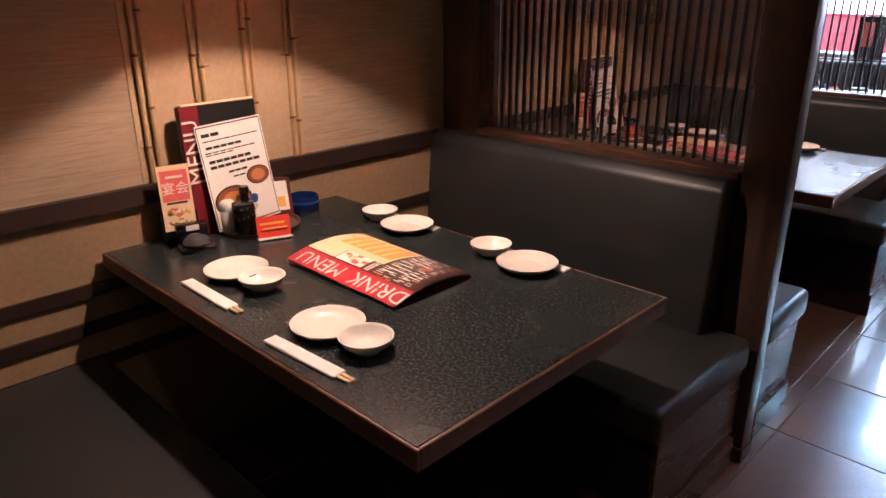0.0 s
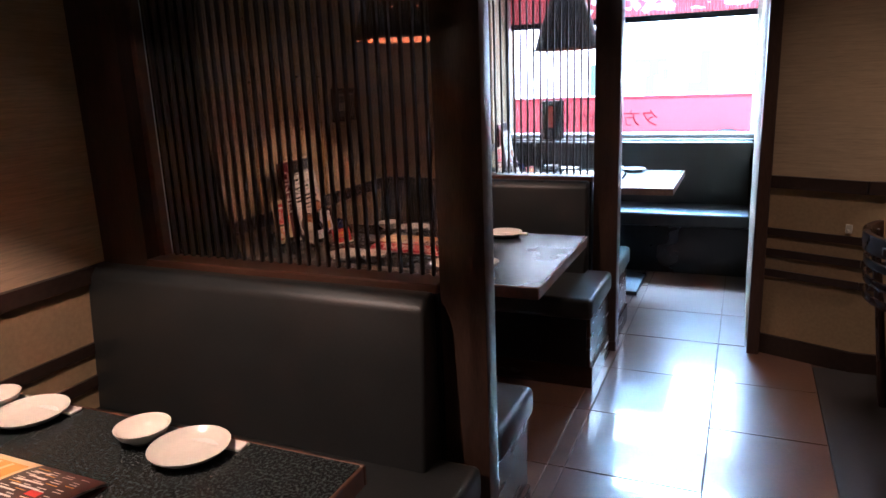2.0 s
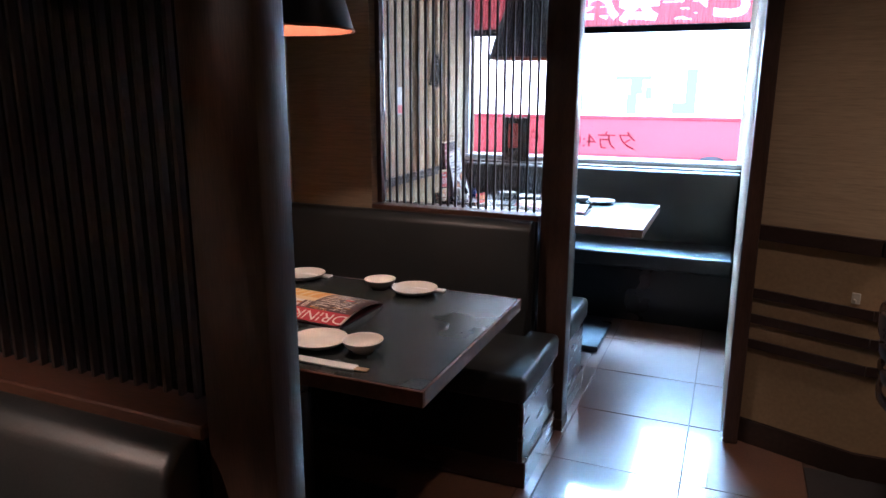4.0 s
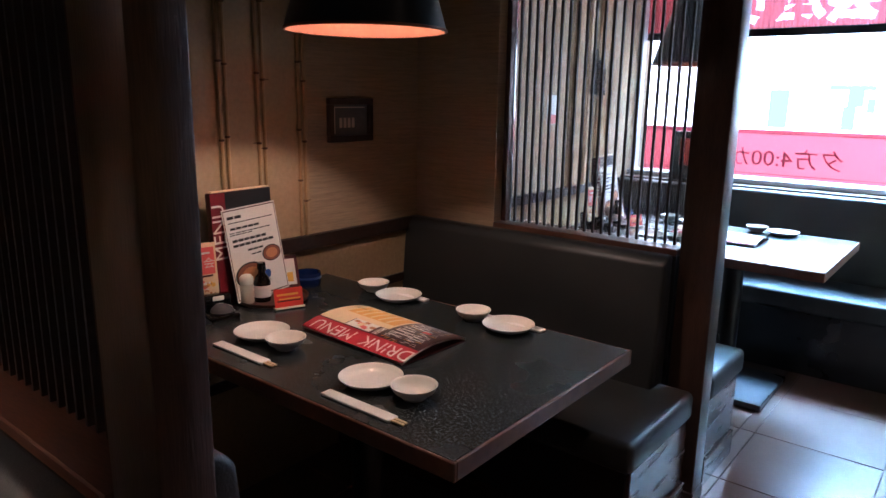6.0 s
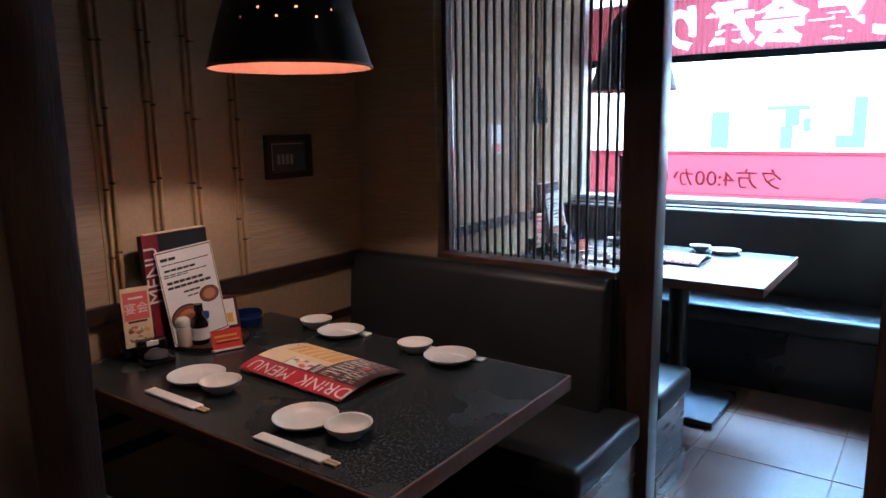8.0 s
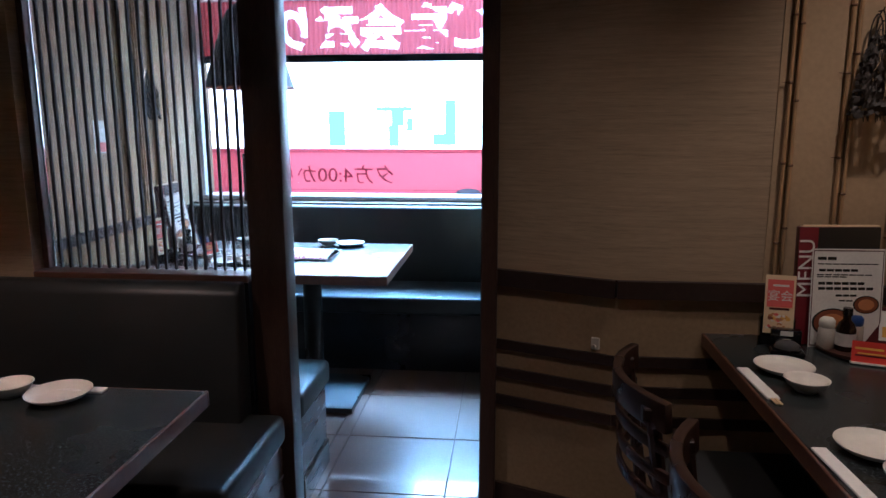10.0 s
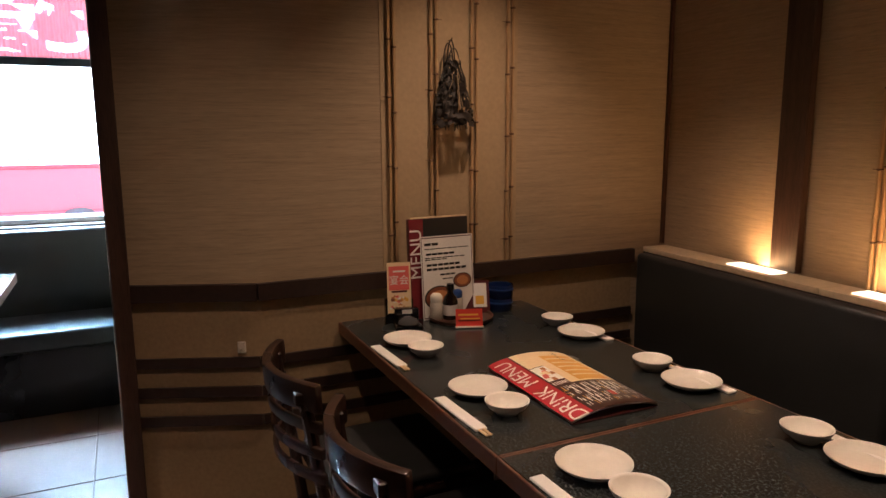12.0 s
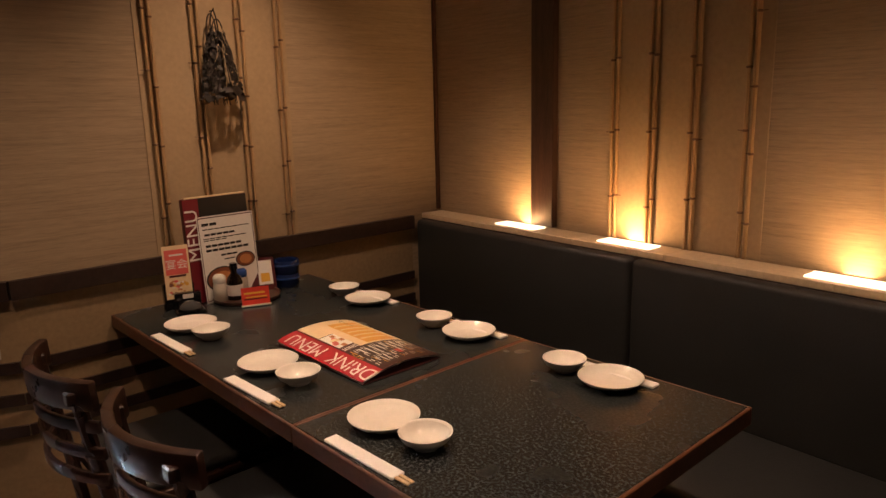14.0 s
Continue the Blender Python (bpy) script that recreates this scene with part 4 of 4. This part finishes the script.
_seed = 1
for _y in (0.695, 0.845, 0.997, 1.137, 2.549, 2.696, 2.833, 2.997, 4.88, 5.03, 5.17, 5.32):
    for _d in (-0.011, 0.011):
        cane(pose(WX, _y + _d, 0, 0, 0, 90), _seed, 0.85)
        _seed += 1
for _x in (0.897, 1.05, 1.205, 1.350):
    for _d in (-0.010, 0.010):
        cane(pose(_x + _d, NY, 0), _seed)
        _seed += 1
for _v in (0.952, 1.094, 1.237, 1.408):
    for _d in (-0.010, 0.010):
        cane(EAST @ pose(0, -_v + _d, 0, 0, 0, -90), _seed, RAIL_T + 0.006)
        _seed += 1

# ---- wall pieces ----


def straw_bag(place, scale=1.0):
    """Woven pouch hanging on a wall; wall at y = 0, room towards -y, hook at the origin."""
    t = thing("straw_ornament", "dark woven straw ornament hanging by loops on the wall", "wall ornament", "straw ornaments", place)
    def pouch(u, v):
        a = 2 * math.pi * u
        w = 0.018 + 0.068 * (1 - v) ** 0.7 + 0.006 * math.sin(9 * a + 14 * v)
        d = 0.022 + 0.026 * (1 - v)
        n = 0.004 * math.sin(40 * v + 5 * a)
        return Vector(((w + n) * math.cos(a) + 0.012 * (1 - v) - 0.004, -0.045 + (d + n) * math.sin(a), -0.33 + 0.25 * v + 0.008 * math.sin(3 * a) * (1 - v)))
    weave = sheet_mesh(bmesh.new(), pouch, 40, 26)
    holes = random.Random(5)
    bmesh.ops.delete(weave, geom=[f for f in weave.faces if holes.random() < 0.2], context="FACES_ONLY")
    for v in weave.verts:
        v.co += Vector((holes.uniform(-1, 1), holes.uniform(-1, 1), holes.uniform(-1, 1))) * 0.0035
    part("pouch", weave, STRAW, t)
    for k in range(26):
        a, z = holes.uniform(3.5, 6.0), holes.uniform(-0.31, -0.12)
        w = 0.018 + 0.068 * ((-0.08 - z) / 0.25) ** 0.7
        x, y = w * math.cos(a), -0.05 - 0.045 * abs(math.sin(a))
        part("straw", tube(bmesh.new(), [(x, y, z), (x * 0.8 + holes.uniform(-0.015, 0.015), y - 0.006, z + 0.03), (x * 0.6, y + 0.004, z + 0.06)], 0.0017, 4), STRAW_PALE if k % 4 == 0 else STRAW, t)
    part("pale_strip", tube(bmesh.new(), [(0.0, -0.078, -0.14), (0.004, -0.085, -0.20), (0.010, -0.090, -0.27)], 0.005, 6), STRAW_PALE, t, "pale straw strip")
    for dx, top, w in ((-0.012, -0.012, 0.022), (0.012, -0.03, 0.028), (0.0, -0.0, 0.016)):
        pts = []
        for k in range(13):
            a = math.pi * (k / 12)
            pts.append((dx + w * math.cos(a), -0.03, top - 0.10 + 0.10 * math.sin(a)))
        part("loop", tube(bmesh.new(), pts, 0.0028, 6), STRAW, t)
    for k in range(14):
        r = random.Random(k)
        x = r.uniform(-0.06, 0.075)
        part("fringe", tube(bmesh.new(), [(x, -0.05, -0.315), (x + r.uniform(-0.01, 0.01), -0.055, -0.335 - r.uniform(0, 0.02))], 0.0016, 4), STRAW, t)
    part("hook", tube(bmesh.new(), [(0, -0.004, 0.0), (0, -0.035, 0.0), (0, -0.038, 0.008)], 0.0025, 6), BLACK_GLOSS, t)
    return t


BAG = straw_bag(pose(1.108, NY - 0.003, 1.64) @ Matrix.Scale(0.86, 4))
copy_thing(BAG, pose(WX + 0.003, 5.10, 1.60, 0, 0, 90) @ Matrix.Scale(0.86, 4))


def picture(y0, y1, z0, z1):
    t = thing("framed_notice", "small dark framed notice hanging on the wall", "picture frame")
    x = WX + 0.002
    f = bmesh.new()
    w = 0.022
    box(f, x, x + 0.02, y0, y1, z1 - w, z1, bevel=0.002)
    box(f, x, x + 0.02, y0, y1, z0, z0 + w, bevel=0.002)
    box(f, x, x + 0.02, y0, y0 + w, z0 + w, z1 - w, bevel=0.002)
    box(f, x, x + 0.02, y1 - w, y1, z0 + w, z1 - w, bevel=0.002)
    part("frame", f, DARK_WOOD, t, "dark wooden frame")
    sheet = part("sheet", B(x, x + 0.008, y0 + w, y1 - w, z0 + w, z1 - w), material("faded_notice_paper", (0.10, 0.10, 0.10), 0.3, var=0.2), t, "grey faded sheet")
    part("inner_line", B(x + 0.008, x + 0.009, y0 + w + 0.008, y0 + w + 0.012, z0 + 0.03, z1 - 0.03), SALT, sheet)
    part("inner_line", B(x + 0.008, x + 0.009, y0 + w + 0.012, y1 - w - 0.012, z1 - 0.034, z1 - 0.030), SALT, sheet)
    for i in range(4):
        part("text_line", B(x + 0.008, x + 0.009, y0 + 0.055 + 0.02 * i, y0 + 0.068 + 0.02 * i, z0 + 0.05, z0 + 0.085), SALT, sheet)


picture(3.115, 3.33, 1.168, 1.322)


def wall_note():
    t = thing("wall_notice", "small white and red paper notice on the wall", "notice")
    part("sheet", B(WX + 0.001, WX + 0.004, 4.62, 4.72, 1.195, 1.345), PAPER, t)
    part("red_field", B(WX + 0.004, WX + 0.005, 4.625, 4.715, 1.20, 1.245), PINK_INK, t)


wall_note()


def wall_hook():
    t = thing("wall_hook", "small clear plastic hook on the dado", "hook", place=pose(0.375, 3.693, 0.65, 0, 0, -21))
    part("plate", B(-0.014, 0.014, -0.006, 0, -0.02, 0.02, bevel=0.003), SALT, t)
    part("peg", tube(bmesh.new(), [(0, -0.004, -0.008), (0, -0.018, -0.012), (0, -0.020, 0.0)], 0.004, 6), SALT, t)


wall_hook()

# ---- chairs ----


def chair(place):
    """Seat towards +x; curved back on the -x side; own origin on the floor under the back."""
    t = thing("dining_chair", "dark brown wooden chair with curved ladder back, tucked under the table", "chair", "chairs at the table", place)
    hw = 0.205

    def arc(u, depth=0.075):
        a = (u - 0.5) * 2
        return Vector((-depth * (1 - a * a) + 0.01, a * hw, 0))

    def band(z0, z1, thick, lean, n=18):
        bm = bmesh.new()
        rows = []
        for i in range(n + 1):
            p = arc(i / n)
            d = (arc(min(1, i / n + 0.02)) - arc(max(0, i / n - 0.02))).normalized()
            nrm = Vector((d.y, -d.x, 0)) * thick / 2
            o0, o1 = Vector((-lean * z0, 0, z0)), Vector((-lean * z1, 0, z1))
            rows.append([bm.verts.new(p + nrm + o0), bm.verts.new(p + nrm + o1), bm.verts.new(p - nrm + o1), bm.verts.new(p - nrm + o0)])
        for a, b in zip(rows, rows[1:]):
            for k in range(4):
                bm.faces.new((a[k], b[k], b[(k + 1) % 4], a[(k + 1) % 4]))
        bm.faces.new(rows[0])
        bm.faces.new(list(reversed(rows[-1])))
        bmesh.ops.recalc_face_normals(bm, faces=bm.faces)
        es = [e for e in bm.edges if e.calc_face_angle(0) > 0.8]
        bmesh.ops.bevel(bm, geom=es, offset=0.005, segments=2, affect="EDGES", profile=0.5)
        return bm

    lean = 0.06
    part("top_rail", band(0.685, 0.755, 0.024, lean), CHAIR_WOOD, t, "curved top rail")
    for z in (0.50, 0.565, 0.63):
        part("back_slat", band(z, z + 0.030, 0.014, lean), CHAIR_WOOD, t)
    for u in (0.10, 0.90):
        p = arc(u)
        part("back_post", tube(bmesh.new(), [(p.x + 0.05, p.y, 0.004), (p.x, p.y, 0.43), (p.x - lean * 0.72, p.y, 0.72)], 0.0165, 10), CHAIR_WOOD, t)
        bk = part("peg_block", B(p.x - lean * 0.73 - 0.022, p.x - lean * 0.73 + 0.016, p.y - 0.016, p.y + 0.016, 0.70, 0.73, bevel=0.003), CHAIR_WOOD, t)
    part("seat_frame", B(0.0, 0.40, -0.2, 0.2, 0.40, 0.435, bevel=0.012, segs=2), CHAIR_WOOD, t)
    part("seat_pad", B(0.012, 0.39, -0.19, 0.19, 0.432, 0.465, bevel=0.014, segs=3), VINYL, t, "black vinyl pad")
    for y in (-0.175, 0.175):
        part("front_leg", tube(bmesh.new(), [(0.38, y, 0.004), (0.37, y, 0.41)], 0.016, 10), CHAIR_WOOD, t)
        part("side_stretcher", tube(bmesh.new(), [(0.03, y, 0.18), (0.375, y, 0.18)], 0.009, 8), CHAIR_WOOD, t)
    return t


CHAIR = chair(pose(0.475, 3.18, 0))
copy_thing(CHAIR, pose(0.510, 2.705, 0))

# ---- window, its banners and what stands at it ----


def window():
    t = tagged(thing("window_1", "wide street window with white sill, blown-out daylight", "window"), kind="structure")
    part("window_sill", B(WX, 0.0, 5.657, GY + 0.12, 0.866, 0.892, bevel=0.003), SILL_WHITE, t, "white window sill")
    fr = bmesh.new()
    box(fr, WX, WX + 0.03, GY - 0.02, GY + 0.03, 0.892, 2.16)
    box(fr, -0.03, 0.0, GY - 0.02, GY + 0.03, 0.892, 2.16)
    box(fr, WX + 0.03, -0.03, GY - 0.02, GY + 0.03, 2.13, 2.16)
    part("window_frame", fr, SILL_WHITE, t, "pale metal frame")
    pane = part("pane", B(WX + 0.03, -0.03, GY - 0.003, GY + 0.003, 0.892, 2.13), GLASS, t, "clear glass pane")
    pane.visible_shadow = False


window()


def mirrored(x, y, z):
    """Lettering seen from behind, upright in the x-z plane."""
    return pose(x, y, z, 90, 0, 0) @ Matrix.Diagonal((-1, 1, 1, 1))


def street_banner():
    t = thing("street_banner", "red translucent banner on a low street rail, lettering seen reversed", "banner")
    y, x0, x1, z1 = 6.60, -3.2, 0.9, 1.135
    part("cloth", sheet_mesh(bmesh.new(), lambda u, v: Vector((x0 + u * (x1 - x0), y + 0.006 * math.sin(u * 31) * (1 - v), 0.42 + v * (z1 - 0.42))), 60, 4), RED_FILM, t, smooth=60)
    part("hem", B(x0, x1, y - 0.012, y - 0.009, z1 - 0.024, z1 - 0.018), FILM_INK, t)
    part("hem", B(x0, x1, y - 0.012, y - 0.009, 0.835, 0.839), FILM_INK, t)
    part("top_rail", tube(bmesh.new(), [(x0, y + 0.012, z1 - 0.004), (x1, y + 0.012, z1 - 0.004)], 0.008, 8), SILL_WHITE, t, "thin pale rail")
    for x in (x0, x1):
        part("post", tube(bmesh.new(), [(x, y + 0.012, -0.12), (x, y + 0.012, z1)], 0.014, 8), SILL_WHITE, t)
    word = lettering("reversed_lettering", "夕方4:00から", 0.148, FILM_INK, t, mirrored(0, y - 0.013, 0.94), stretch=1.06, depth=0.0005)
    word.data.transform(Matrix.Translation((-0.755 - max(v.co.x for v in word.data.vertices), 0, 0)))


street_banner()


def upper_banner():
    t = thing("upper_banner", "red pleated banner with white lettering seen reversed, above the street", "banner")
    y = GY + 0.09
    x0, x1, z0, z1 = -2.3, 0.1, 1.735, 2.05
    word = letters("ご宴会承り", 0.268, "reversed_lettering", 0.0, bold=0.011)
    word.transform(mirrored(-0.685, y, 1.868))
    inside = BVHTree.FromPolygons([v.co.copy() for v in word.vertices], [tuple(p.vertices) for p in word.polygons])
    nu, nv = 480, 72
    red, white = bmesh.new(), bmesh.new()
    for bm, lettered in ((red, False), (white, True)):
        grid = {}

        def corner(i, j):
            if (i, j) not in grid:
                grid[i, j] = bm.verts.new((x0 + (x1 - x0) * i / nu, y + 0.006 * math.sin(2 * math.pi * 80 * i / nu), z0 + (z1 - z0) * j / nv))
            return grid[i, j]

        for i in range(nu):
            for j in range(nv):
                middle = Vector((x0 + (x1 - x0) * (i + 0.5) / nu, y - 1, z0 + (z1 - z0) * (j + 0.5) / nv))
                if (inside.ray_cast(middle, Vector((0, 1, 0)))[0] is not None) == lettered:
                    bm.faces.new((corner(i, j), corner(i + 1, j), corner(i + 1, j + 1), corner(i, j + 1)))
    cloth = part("cloth", red, RED_BANNER, t, smooth=80)
    part("reversed_lettering", white, WHITE_BANNER, cloth, "white lettering let into the cloth", smooth=80)
    part("weight_bar", B(x0, x1, y - 0.012, y + 0.012, 1.690, 1.735, bevel=0.004), LAMP_BLACK, t, "dark bottom bar")
    part("top_bar", B(x0, x1, y - 0.012, y + 0.012, 2.05, 2.062), SILL_WHITE, t)
    for x in (x0 + 0.02, x1 - 0.02):
        part("hanger", B(x - 0.006, x + 0.006, y - 0.004, y + 0.004, 2.062, 2.40), LAMP_BLACK, t)


upper_banner()


def street_sign():
    t = thing("street_sign", "pale teal sign lettering across the bright street", "sign")
    for x0, x1, z0, z1 in ((-1.7, -1.54, 1.09, 1.43), (-1.22, -0.87, 1.43, 1.47), (-1.07, -0.95, 1.29, 1.43), (-1.1, -1.0, 1.09, 1.29), (-0.54, -0.44, 1.1, 1.53), (-0.66, -0.54, 1.1, 1.21), (-0.92, -0.86, 1.24, 1.36)):
        part("stroke", B(x0, x1, 8.38, 8.395, z0, z1), STREET_TEAL, t)


street_sign()


def sill_things():
    t = thing("menu_holder", "dark upright framed card standing on the window sill", "card holder")
    part("frame", B(-1.505, -1.335, 5.60, 5.625, 0.862, 1.15, bevel=0.004), BLACK_GLOSS, t)
    part("card", B(-1.465, -1.40, 5.597, 5.5995, 0.95, 1.11), PINK_INK, t, "faded pink card")
    part("foot", B(-1.49, -1.35, 5.585, 5.65, 0.862, 0.872), BLACK_GLOSS, t)
    solo("street_bollard", lathe(bmesh.new(), [(0, 0), (0.10, 0), (0.10, 0.93), (0.092, 0.955), (0.07, 0.975), (0.035, 0.985), (0, 0.987)], 24), plain("dark_grey_rubber", (0.05, 0.03, 0.035), 0.7), "dark rounded bollard standing in front of the banner", "bollard", place=pose(-0.195, 6.44, -0.12))


sill_things()

# ---- floor tiles ----


def floor_tiles():
    edges_x = [(-0.638, -0.578), (-0.578, -0.122), (-0.122, 0.283)]
    cache = {}
    pitch = 0.455
    start = 2.49 - pitch * 9
    k = 0
    while start + k * pitch < 5.1:
        y0, y1 = max(SY + 0.01, start + k * pitch), min(5.12, start + (k + 1) * pitch)
        k += 1
        if y1 - y0 < 0.05:
            continue
        for x0, x1 in edges_x:
            if y0 > 3.75 and x0 > -0.2:
                x1 = 0.0
            if y1 - y0 < 0.2 and x1 - x0 < 0.1:
                continue
            key = (round(x1 - x0, 3), round(y1 - y0, 3))
            if key not in cache:
                hx, hy = (x1 - x0) / 2 - 0.002, (y1 - y0) / 2 - 0.002
                cache[key] = finish(B(-hx, hx, -hy, hy, -0.010, 0.0, bevel=0.0015), "tile", TILE)
            s = part("tile", cache[key], None, floor)
            s.matrix_basis = pose((x0 + x1) / 2, (y0 + y1) / 2, random.uniform(-0.0006, 0.0004), random.uniform(-0.05, 0.05), random.uniform(-0.05, 0.05), 0)
    # under the booth furniture
    x = -0.638
    while x > WX:
        xa = max(WX, x - 0.455)
        for k in range(15):
            y0, y1 = max(SY + 0.01, start + k * pitch), min(5.12, start + (k + 1) * pitch)
            key = (round(x - xa, 3), round(y1 - y0, 3))
            if y1 - y0 < 0.05 or x - xa < 0.05:
                continue
            if key not in cache:
                hx, hy = (x - xa) / 2 - 0.002, (y1 - y0) / 2 - 0.002
                cache[key] = finish(B(-hx, hx, -hy, hy, -0.010, 0.0, bevel=0.0015), "tile", TILE)
            s = part("tile", cache[key], None, floor)
            s.matrix_basis = pose((x + xa) / 2, (y0 + y1) / 2, -0.0004)
        x = xa


floor_tiles()
